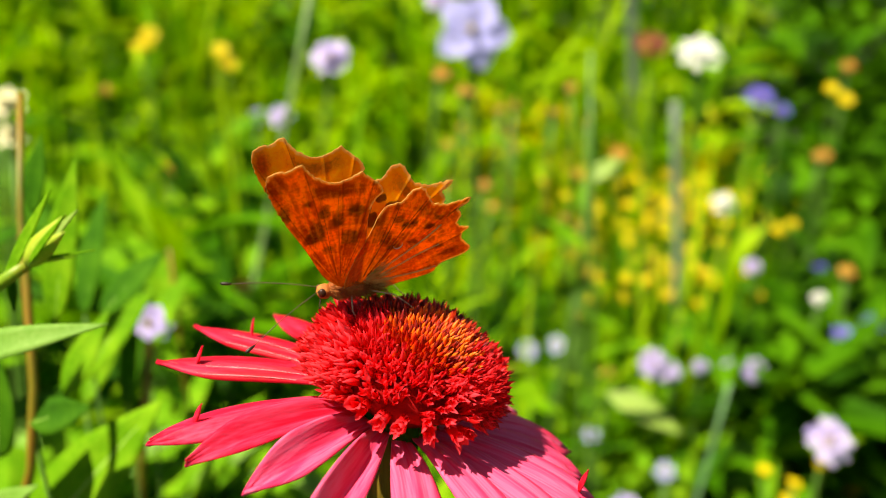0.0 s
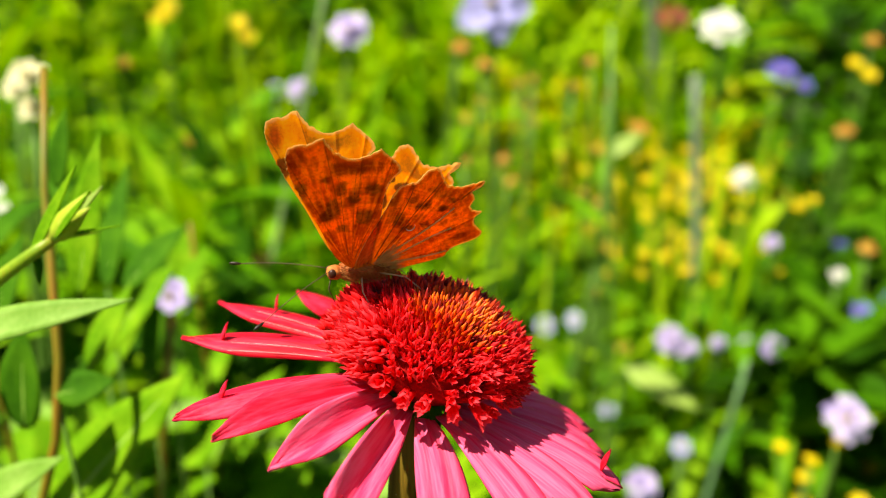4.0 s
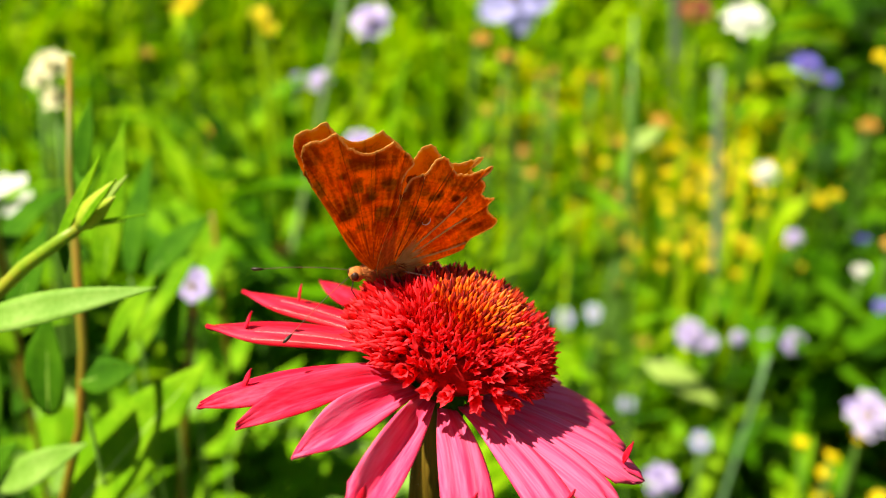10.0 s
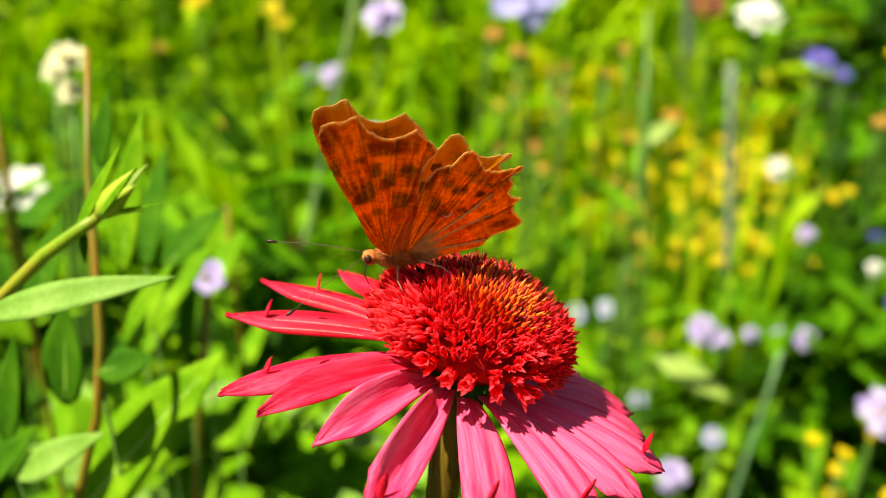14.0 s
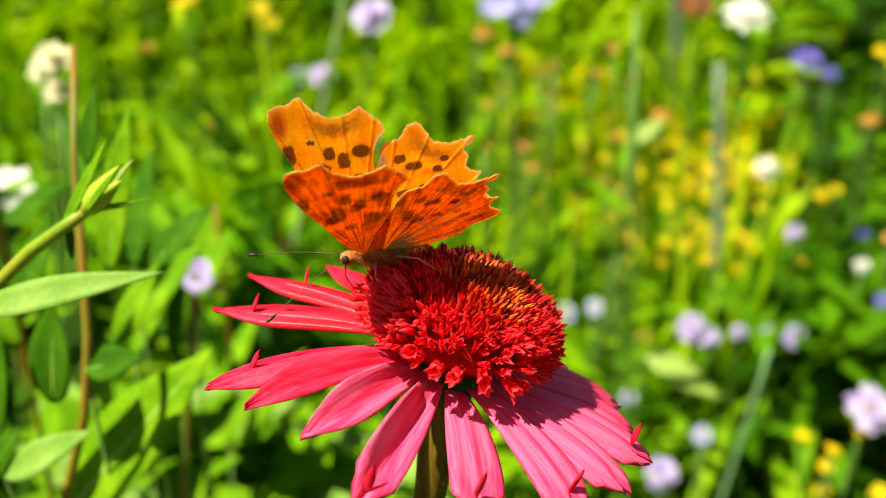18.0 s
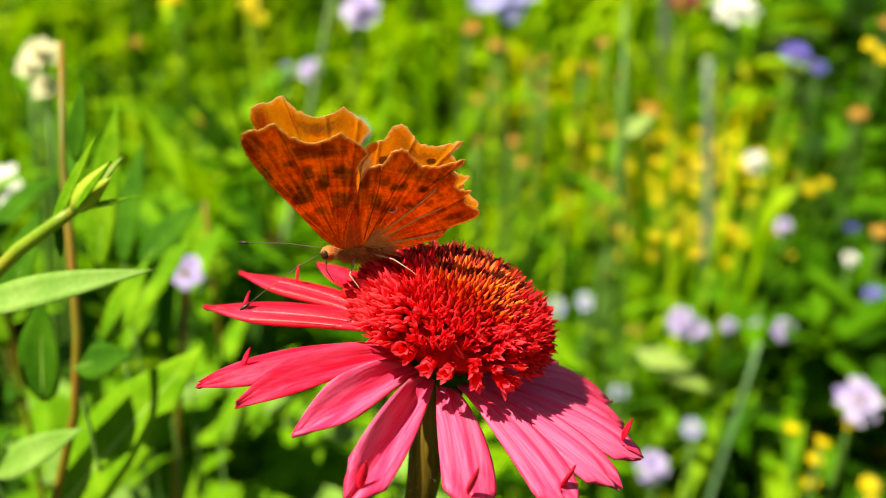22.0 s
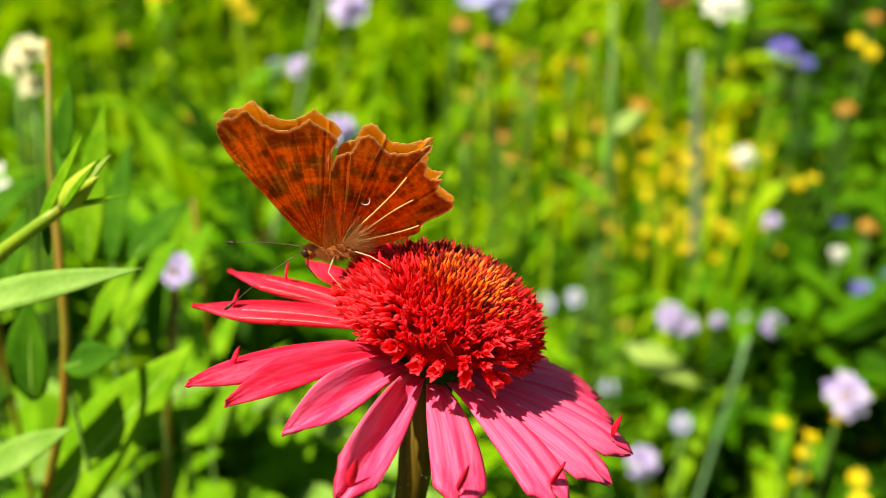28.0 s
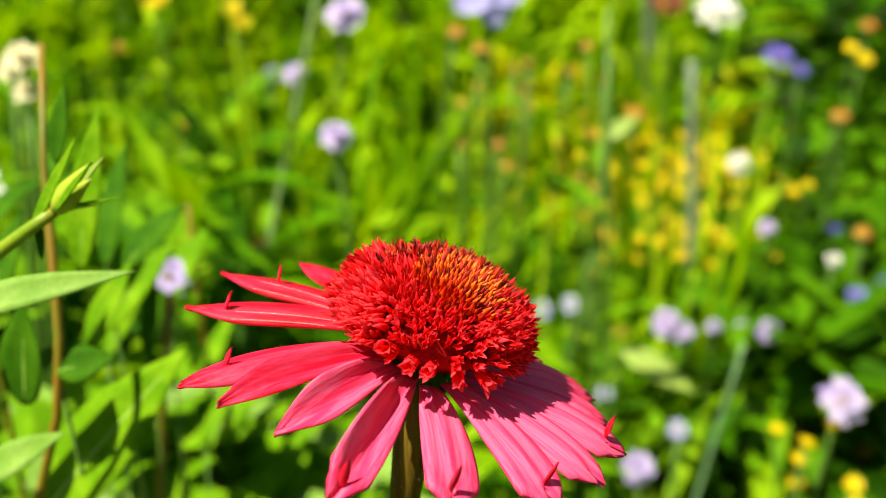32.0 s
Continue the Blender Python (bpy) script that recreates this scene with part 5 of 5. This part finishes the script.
def build_stalks():
    cane = thing("plant_cane", pose(0.262, 0.70, 0), "grey-green weathered garden cane among the flowers", "cane")
    part("cane_rod", mesh_of("cane_rod", *tube(curve_points((0, 0, 0), (-0.011, 0.168, 0.491), (0, 0, 0.0), 12), [0.0046 + 0.0005 * (i % 4 == 0) for i in range(13)], 12), CANE), cane)
    for z in (0.12, 0.27, 0.40):
        part("cane_joint", mesh_of("cane_joint", *ellipsoid((-0.011 * z / 0.491, 0.168 * z / 0.491, z), (0.0060, 0.0060, 0.0035), 6, 12), CANE), cane)
    leaning = thing("plant_cane", pose(0.34, 1.33, 0), "grey leaning garden cane behind the flowers", "cane")
    part("cane_rod", mesh_of("cane_rod", *tube(curve_points((0, 0, 0), (-0.06, 0.02, 0.68), (0, 0, 0), 12), [0.009] * 13, 10), CANE), leaning)
    for z in (0.3, 0.52):
        part("cane_joint", mesh_of("cane_joint", *ellipsoid((-0.06 * z / 0.68, 0.02 * z / 0.68, z), (0.0105, 0.0105, 0.005), 6, 12), CANE), leaning)
    for x, y, z, dx, dy, r, mat, label in ((0.085, 0.390, 0.600, 0.015, 0.09, 0.0014, STEM_GREEN, "tall thin green stalk with brownish buds"),
                                           (0.105, 0.380, 0.58, -0.01, 0.06, 0.0015, STEM_GREEN, "tall thin green stalk"),
                                           (0.075, 0.330, 0.402, 0.113, 0.08, 0.0017, STEM_TEAL, "blue-green stalk leaning over"),
                                           (-0.240, 0.400, 0.640, 0.165, 0.095, 0.0020, STEM_PALE, "pale green leaning stalk")):
        stalk = thing("plant_stalk", pose(x, y, 0), label, "stalk", "tall stalks")
        top = Vector((dx, dy, z))
        part("stem", mesh_of("stalk_stem", *tube(curve_points((0, 0, 0), top, (0.006, 0, 0), 14), r, 8), mat), stalk)
        for k in range(5):
            p = Vector((0, 0, 0)).lerp(top, 0.35 + 0.12 * k)
            a = 2.4 * k + x * 50
            leaf_part(stalk, Matrix.Translation(p) @ turn_to((math.cos(a), math.sin(a), 0.7)), 0.05, 0.010, LEAF_NEAR if mat != STEM_TEAL else LEAF_DEEP, 0.35)
    # two pale leaves that stand out behind
    for p, d, ln, wd, foot in (((0.1147, 0.4267, 0.3887), (0.045, -0.027, -0.016), 0.055, 0.018, (0.10, 0.44, 0)), ((0.098, 0.4538, 0.5217), (0.021, 0.005, 0.015), 0.028, 0.011, (0.092, 0.46, 0))):
        lone = thing("pale_leaf_plant", pose(*foot), "stalk with a pale yellow-green leaf at its end", "plant", "pale-leaved stalks")
        q = Vector(p) - Vector(foot)
        part("stem", mesh_of("stalk_stem", *tube(curve_points((0, 0, 0), q, (0, 0.01, 0), 8), 0.0012, 6), STEM_GREEN), lone)
        leaf_part(lone, Matrix.Translation(q) @ turn_to(d, (0, -0.7, 0.7)), ln, wd, PALE_LEAF, 0.1)


build_stalks()

# ---------------------------------------------------------------- the mass of meadow foliage


def foliage(name, label, mat, clumps, seed, area, height, size, per=(12, 30), spread=(0.03, 0.08), lean=(0.1, 1.1), droop=(0.2, 0.7)):
    """Clumps of leaves in one mesh; area(rnd) gives a clump's x, y, and height(x, y) the top of the growth there."""
    rnd = np.random.RandomState(seed)
    stations = np.array([0.0, 0.3, 0.65, 1.0])
    wide = np.array([0.25, 1.0, 0.8, 0.05])
    verts, faces = [], []
    for c in range(clumps):
        cx, cy = area(rnd)
        top = height(cx, cy) * rnd.uniform(0.78, 1.08)
        reach = rnd.uniform(*spread)
        big = rnd.uniform(0.75, 1.25)
        for k in range(rnd.randint(*per)):
            a, e = rnd.uniform(0, 2 * np.pi), rnd.uniform(*lean)
            z = top * (1 - 0.6 * rnd.rand() ** 1.5)
            off = reach * rnd.rand() * 0.6
            ln, wd, dr = big * rnd.uniform(*size[0]), big * rnd.uniform(*size[1]) * 0.5, rnd.uniform(*droop)
            d = np.array([np.cos(a) * np.cos(e), np.sin(a) * np.cos(e), np.sin(e)])
            s = np.array([-np.sin(a), np.cos(a), 0.0])
            roll = rnd.uniform(-0.6, 0.6)
            s = s * np.cos(roll) + np.cross(d, s) * np.sin(roll)
            up = np.cross(d, s)
            mid = np.array([cx + off * np.cos(a), cy + off * np.sin(a), z]) + ln * (stations[:, None] * d + (stations ** 2)[:, None] * np.array([0, 0, -dr]))
            base = len(verts)
            for p, w in zip(mid, wide):
                verts += [p - s * wd * w + up * wd * w * 0.25, p, p + s * wd * w + up * wd * w * 0.25]
            for i in range(3):
                for j in range(2):
                    q = base + 3 * i + j
                    faces.append((q, q + 1, q + 4, q + 3))
    ob = new(name, mesh_of(name, verts, faces, mat))
    return tagged(ob, label, "foliage", kind="stuff")


PLANT_LEAVES = [mesh_of("leaf", *leaf_sheet(1.0, w, bend, 0.22, 6, 0.02, tw), PLANT_LEAF) for w, bend, tw in ((0.12, 0.3, 0.9), (0.17, 0.5, 0.8), (0.24, 0.4, 0.7), (0.14, 0.15, 1.0), (0.20, 0.6, 0.8))]
DEEP_LEAVES = [mesh_of("leaf", *leaf_sheet(1.0, w, bend, 0.22, 6, 0.02, tw), PLANT_LEAF_DEEP) for w, bend, tw in ((0.14, 0.3, 0.9), (0.20, 0.5, 0.8), (0.26, 0.4, 0.7), (0.24, 0.15, 1.0), (0.30, 0.6, 0.8))]
PLANT_STEM = mesh_of("plant_stem", *tube([(0, 0, 0), (0.01, 0, 0.3), (-0.008, 0.006, 0.65), (0, 0, 1.0)], [0.006, 0.0055, 0.0045, 0.003], 6), STEM_GREEN)


def leafy_plant(x, y, top, rnd, leaves, size, deep=False):
    """One plant of the meadow: an upright stem and its leaves."""
    ob = thing("leafy_plant", pose(x, y, 0), "dark green leafy meadow plant" if deep else "leafy green meadow plant in full sun", "plant", "leafy meadow plants")
    part("stem", PLANT_STEM, ob, at=Matrix.Diagonal((top * 0.5, top * 0.5, top * 0.97, 1)))
    big = rnd.uniform(0.8, 1.2)
    for k in range(leaves):
        a = 2.4 * k + rnd.uniform(-0.4, 0.4)
        z = top * (1 - 0.55 * (k / leaves) ** 1.3)
        e = rnd.uniform(-0.1, 1.0)
        d = (math.cos(a) * math.cos(e), math.sin(a) * math.cos(e), math.sin(e))
        part("leaf", (DEEP_LEAVES if deep else PLANT_LEAVES)[rnd.randint(len(PLANT_LEAVES))], ob, at=Matrix.Translation((0, 0, z)) @ turn_to(d) @ Matrix.Rotation(rnd.uniform(-0.5, 0.5), 4, "X") @ Matrix.Scale(big * rnd.uniform(*size), 4))


def wedge(y0, y1, left=-0.62, right=0.62, pad=0.25, power=1.0):
    def area(rnd):
        y = y0 + (y1 - y0) * rnd.rand() ** power
        return rnd.uniform(left * y - pad, right * y + pad), y
    return area


def low(x, y):
    """Growth height: low under the sight lines near by, a bank behind, taller on the left."""
    h = 0.25 + 0.05 * noise.noise(Vector((x * 4, y * 4, 0)))
    h += 0.22 * max(0.0, min(1.0, (-x - 0.02) / 0.12)) * max(0.0, min(1.0, (0.80 - y) / 0.25))
    return h + 0.40 * max(0.0, min(1.0, (y - 1.0) / 1.1))


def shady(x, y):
    """How far a spot lies on the right, where darker leaf colour stands for shade."""
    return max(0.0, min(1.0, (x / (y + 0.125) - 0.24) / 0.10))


def build_meadow():
    bright = wedge(0.42, 2.3, power=1.1)

    def sunny(rnd):
        while True:
            x, y = bright(rnd)
            if rnd.rand() > 0.99 * shady(x, y):
                return x, y

    def sunny_far(rnd):
        while True:
            x, y = sunny(rnd)
            if y > 0.85:
                return x, y

    far_field = wedge(2.1, 4.5, pad=0.4)

    def sunny_back(rnd):
        while True:
            x, y = far_field(rnd)
            if rnd.rand() > 0.92 * shady(x, y):
                return x, y

    foliage("meadow_leaves", "clumps of bright green meadow leaves", MEADOW, 270, 1, sunny_far, low, ((0.10, 0.22), (0.010, 0.028)), lean=(0.25, 1.35))
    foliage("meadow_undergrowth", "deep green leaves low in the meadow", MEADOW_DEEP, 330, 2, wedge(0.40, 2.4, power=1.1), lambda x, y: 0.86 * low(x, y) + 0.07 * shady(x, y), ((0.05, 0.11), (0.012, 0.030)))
    foliage("meadow_grass", "fine upright grass blades in the meadow", MEADOW, 240, 3, sunny, lambda x, y: low(x, y) + 0.03, ((0.12, 0.26), (0.003, 0.008)), (5, 12), (0.02, 0.06), (1.0, 1.5), (0.0, 0.25))
    foliage("meadow_far", "far bright green meadow growth", MEADOW, 130, 4, sunny_back, lambda x, y: low(x, y) + 0.02, ((0.08, 0.18), (0.02, 0.05)))
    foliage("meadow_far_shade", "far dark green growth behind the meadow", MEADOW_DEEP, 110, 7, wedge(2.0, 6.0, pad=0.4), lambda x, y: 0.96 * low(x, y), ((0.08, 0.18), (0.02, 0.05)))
    foliage("golden_growth", "yellow-green stems and leaves in the meadow", MEADOW_GOLD, 210, 5, wedge(0.98, 1.34, left=0.035, right=0.355, pad=0.0), lambda x, y: 0.97 * low(x, y),
            ((0.03, 0.07), (0.008, 0.020)), (10, 20), (0.03, 0.06), (0.5, 1.5))
    def low_right(rnd):
        y = rnd.uniform(0.42, 1.1)
        return (y + 0.125) * rnd.uniform(0.0, 0.52), y

    foliage("meadow_low", "low green leaves between the stems", MEADOW, 90, 13, low_right, lambda x, y: 0.62 * low(x, y), ((0.05, 0.11), (0.010, 0.026)))

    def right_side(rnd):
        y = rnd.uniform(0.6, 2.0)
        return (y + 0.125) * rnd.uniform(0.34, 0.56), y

    # shade on the right, given by extra leaves of the dark material
    foliage("meadow_right", "green leaves coloured dark for the shade on the right", MEADOW_DEEP, 105, 12, right_side, lambda x, y: low(x, y) + 0.05, ((0.06, 0.13), (0.014, 0.034)))
    # the bed goes on to both sides and behind
    def around(rnd):
        while True:
            a, r = rnd.uniform(0, 2 * np.pi), 0.55 + 4.6 * rnd.rand() ** 0.7
            x, y = r * np.cos(a), r * np.sin(a)
            if not (y > 0.3 and -0.62 * y - 0.2 < x < 0.62 * y + 0.2):
                return x, y

    foliage("meadow_around", "green meadow plants all round the flower bed", MEADOW, 420, 8, around, lambda x, y: 0.30 + 0.07 * noise.noise(Vector((x * 2, y * 2, 0))), ((0.08, 0.18), (0.016, 0.045)))
    foliage("meadow_around_shade", "dark green undergrowth round the flower bed", MEADOW_DEEP, 320, 9, around, lambda x, y: 0.22 + 0.06 * noise.noise(Vector((x * 2, y * 2, 5))), ((0.08, 0.18), (0.016, 0.045)))
    rnd = np.random.RandomState(6)
    for k in range(44):
        x, y = rnd.uniform(-0.46, -0.15), rnd.uniform(0.36, 0.76)
        leafy_plant(x, y, 0.46 + 0.05 * noise.noise(Vector((x * 9, y * 9, 0))), rnd, rnd.randint(9, 15), (0.05, 0.095), k % 5 != 0)
    for k in range(26):
        x, y = rnd.uniform(-0.26, 0.06), rnd.uniform(0.32, 0.56)
        leafy_plant(x, y, 0.35 + 0.06 * rnd.rand() - 0.3 * max(0, x), rnd, rnd.randint(9, 14), (0.05, 0.09))
    for k in range(70):
        x, y = sunny(rnd)
        while y > 0.95:
            x, y = sunny(rnd)
        leafy_plant(x, y, low(x, y) * rnd.uniform(0.8, 1.08), rnd, rnd.randint(10, 18), (0.07, 0.13))
    for k in range(22):
        x, y = rnd.uniform(-0.17, 0.04), rnd.uniform(0.22, 0.42)
        leafy_plant(x, y, 0.69 - (0.70 + 0.12 * rnd.rand()) * (y + 0.125), rnd, rnd.randint(9, 14), (0.04, 0.08))
    for k in range(24):
        x, y = rnd.uniform(-0.12, 0.16), rnd.uniform(0.40, 0.82)
        leafy_plant(x, y, 0.20 + 0.07 * rnd.rand() + 0.06 * y, rnd, rnd.randint(10, 16), (0.06, 0.11))


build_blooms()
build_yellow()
build_meadow()

# ---------------------------------------------------------------- what moves
# seconds, x, y, z (mm), turn, nose up, roll, left wing, right wing (degrees above level), forewings swept back
FLIGHT = [
    (0, -8.18, 2.71, 635.68, 21.9, -1.9, -2.7, 71.0, 85.6, 2.5),
    (0.5, -7.95, 2.98, 635.96, 18.3, 12.9, -1.1, 65.6, 83.1, 2.4),
    (1, -6.74, 0.37, 638.12, 22.6, 15.7, -2.5, 52.2, 79.4, 2.3),
    (1.5, -5.85, -0.98, 637.88, 25.9, 6.2, -3.5, 38.8, 61.4, 1.5),
    (2, -7.97, 1.00, 636.24, 25.2, -0.0, 3.0, 59.6, 76.7, 0.7),
    (2.5, -6.85, 0.09, 637.37, 22.4, 6.5, -2.2, 60.3, 78.1, 1.1),
    (3, -7.30, 0.66, 637.44, 26.8, 8.3, -4.1, 64.0, 78.8, 1.5),
    (3.5, -9.20, 1.94, 635.68, 22.0, 2.7, 1.4, 71.4, 80.5, 1.4),
    (5.5, -10.70, -3.40, 636.39, 31.9, -1.9, 0.3, 52.3, 67.0, 1.2),
    (6, -11.10, -0.14, 632.89, 33.1, -13.1, 2.8, 64.1, 75.6, 1.1),
    (6.5, -11.60, 2.29, 631.38, 28.3, -11.1, 3.1, 72.6, 78.7, 1.4),
    (7, -11.55, 1.66, 631.87, 29.8, -11.3, -4.5, 78.8, 83.3, 1.7),
    (7.5, -11.35, 1.27, 632.68, 28.1, -6.1, -7.3, 84.2, 86.5, 1.6),
    (8, -10.88, 1.81, 633.45, 28.0, -4.8, -8.3, 85.0, 83.6, 1.6),
    (8.5, -10.44, 1.04, 633.93, 30.4, -6.7, -7.8, 87.0, 92.6, 1.8),
    (9, -10.60, 2.62, 632.71, 25.6, -13.1, -2.3, 80.9, 89.1, 1.9),
    (9.5, -9.90, 0.37, 634.62, 29.8, -3.4, -6.0, 87.2, 93.0, 0.2),
    (10, -10.32, 0.74, 634.26, 26.4, -4.2, -7.7, 85.9, 86.3, -1.5),
    (10.5, -10.39, -0.08, 634.70, 29.4, -2.5, -6.8, 86.1, 87.1, -0.5),
    (11, -9.80, 0.31, 635.35, 26.1, 1.2, -6.6, 82.9, 85.5, 0.4),
    (11.5, -8.94, -0.03, 636.62, 26.4, 5.5, -13.4, 89.8, 90.5, 0.4),
    (12, -9.18, 0.29, 635.93, 24.2, 4.8, -14.7, 92.9, 81.2, 0.5),
    (12.5, -9.50, 0.18, 635.78, 24.3, 5.2, -10.8, 87.4, 85.3, 0.3),
    (13, -9.90, -0.21, 635.94, 22.7, 5.2, -6.4, 80.2, 87.4, 0.1),
    (13.5, -10.66, -1.12, 635.15, 21.3, 3.3, -6.1, 82.2, 89.6, 0.3),
    (14, -10.83, -1.34, 635.76, 20.4, 0.5, -6.1, 79.7, 87.8, 0.6),
    (14.5, -11.36, -2.07, 634.78, 18.8, -6.6, -4.3, 80.4, 90.2, 0.8),
    (16.5, -11.79, -0.98, 633.36, 22.3, -14.5, 6.1, 76.9, 88.6, 1.5),
    (17, -12.00, -0.44, 632.52, 19.3, -18.8, 3.7, 73.9, 90.5, 1.7),
    (17.5, -11.69, -1.86, 634.40, 12.2, -6.3, 3.2, 72.8, 94.2, 0.6),
    (18, -12.35, -1.23, 634.71, 16.0, -7.1, 0.5, 51.9, 80.1, -0.5),
    (18.6, -13.20, -0.64, 634.03, 12.1, -7.5, 0.2, 40.3, 89.0, -0.5),
    (19, -13.66, -0.81, 634.50, 9.7, -8.3, -1.6, 58.3, 83.2, -1.1),
    (19.5, -12.92, -1.43, 635.31, 12.9, -5.6, -2.6, 58.8, 79.2, -1.2),
    (20, -13.30, -1.40, 635.36, 9.4, -3.7, -3.7, 66.8, 79.6, -1.3),
    (20.5, -13.40, -2.31, 635.98, 9.4, -0.5, 1.3, 63.4, 79.8, -1.7),
    (21, -13.62, -1.93, 635.29, 4.4, -5.7, 2.3, 61.2, 85.0, -2.0),
    (21.5, -13.72, -0.37, 634.80, -7.0, -7.7, -4.0, 71.6, 98.4, -1.6),
    (22, -13.82, -0.91, 634.72, 2.9, -7.7, -0.1, 68.5, 89.5, -1.1),
    (22.5, -14.47, -1.55, 634.19, 3.0, -10.9, -1.7, 71.4, 92.2, -1.2),
    (23, -14.31, -0.34, 633.38, 4.0, -14.3, -2.1, 70.1, 89.7, -1.4),
    (23.5, -14.32, 0.45, 633.34, -1.0, -12.7, -3.8, 75.1, 95.4, -1.5),
    (24, -14.61, 0.51, 633.70, 2.1, -10.3, -1.7, 72.4, 90.3, -1.6),
    (24.5, -14.50, -0.90, 634.75, 0.6, -6.3, -1.0, 72.4, 91.3, -1.5),
    (25, -14.51, 0.45, 634.85, 1.9, -3.7, -1.4, 69.3, 89.6, -1.3),
    (25.5, -13.88, 0.36, 635.32, -5.3, -6.1, -3.8, 70.9, 92.7, -1.4),
    (27.5, -15.29, 1.23, 634.43, -5.7, -10.1, -6.6, 78.2, 94.7, -1.5),
    (28, -15.45, 1.13, 633.86, -1.5, -11.1, -1.7, 80.3, 91.4, -1.6),
    (28.5, -14.96, 0.77, 633.53, -3.4, -13.7, -4.9, 78.8, 87.3, -1.5),
    (29, -16.49, 0.71, 632.05, 11.1, -16.6, -8.1, 72.1, 81.4, -1.3),
    (29.4, -15.81, 1.25, 631.39, 25.7, -16.8, -5.4, 47.8, 53.9, -1.3),
    (29.7, -16.32, 1.75, 630.80, 22.3, -18.6, -6.8, 37.7, 46.7, -1.3),
    (30, -17.56, 2.56, 629.06, 10.3, -25.2, -8.8, 66.2, 77.3, -1.3),
    (30.2, -17.38, 2.64, 629.75, 5.7, -23.9, -5.6, 66.0, 78.6, -2.7),
    (30.4, -16.58, 2.62, 631.68, 6.5, -14.4, -1.1, 46.4, 59.6, -4.1),
    (30.5, -16.23, 2.66, 632.75, 6.3, -8.6, 0.6, 33.6, 49.1, -4.8),
    (30.6, -16.39, 1.67, 633.41, 11.3, -2.8, -0.6, 26.8, 44.6, -5.5),
    (30.7, -16.45, 0.04, 634.07, 16.2, 1.7, -1.4, 17.0, 36.1, -6.2),
    (30.8, -15.67, 0.71, 634.72, 16.0, 3.7, 1.9, 7.2, 33.6, -6.9),
    (30.9, -14.38, 0.74, 635.17, 12.4, 6.4, 5.1, 2.3, 39.1, -7.6),
    (31, -13.09, 1.30, 636.03, 4.8, 8.2, 10.4, 19.5, 38.6, -8.3),
    (31.1, -22.21, 5.42, 640.57, 30.0, 14.0, -36.0, 4.0, 30.0, 0.0),
    (31.2, -28.97, -11.63, 651.86, 38.0, 52.0, 4.0, 78.0, 84.0, 0.0),
    (31.3, -45.99, 6.02, 650.52, 82.0, 62.0, 0.0, -22.0, -22.0, 0.0),
    (31.4, -51.50, -12.65, 657.83, 30.0, 10.0, 0.0, 60.0, 62.0, 0.0),
    (31.5, -86.70, -5.08, 663.96, 30.0, 10.0, 0.0, 20.0, 20.0, 0.0),
    (31.7, -260.00, 60.00, 800.00, 10.0, 10.0, 0.0, 60.0, 60.0, 0.0),
    (32, -700.00, 300.00, 860.00, 0.0, 5.0, 0.0, 70.0, 70.0, 0.0),
]


def motions():
    rows = [(t, pose(x * MM, y * MM, z * MM, 0, 0, 180 + turn) @ pose(0, 0, 0, 0, -nose, 0) @ pose(0, 0, 0, roll, 0, 0)) for t, x, y, z, turn, nose, roll, left, right, sweep in FLIGHT]
    walk(fly, rows)
    for (kind, side), wing in wings.items():
        x, z = (0.0, -0.0002) if kind == "fore" else (HIND_ROOT * MM, -0.0003)
        turns = []
        for row in FLIGHT:
            up = side * (row[7] if side > 0 else row[8])
            hinge = pose(x, (0.0013 if kind == "fore" else 0.0014) * side, z, up - (0 if kind == "fore" else side * 0.7), 0, 0)
            turns.append((row[0], hinge @ pose(0, 0, 0, 0, 0, -side * row[9] if kind == "fore" else 0)))
        walk(wing, turns)


motions()
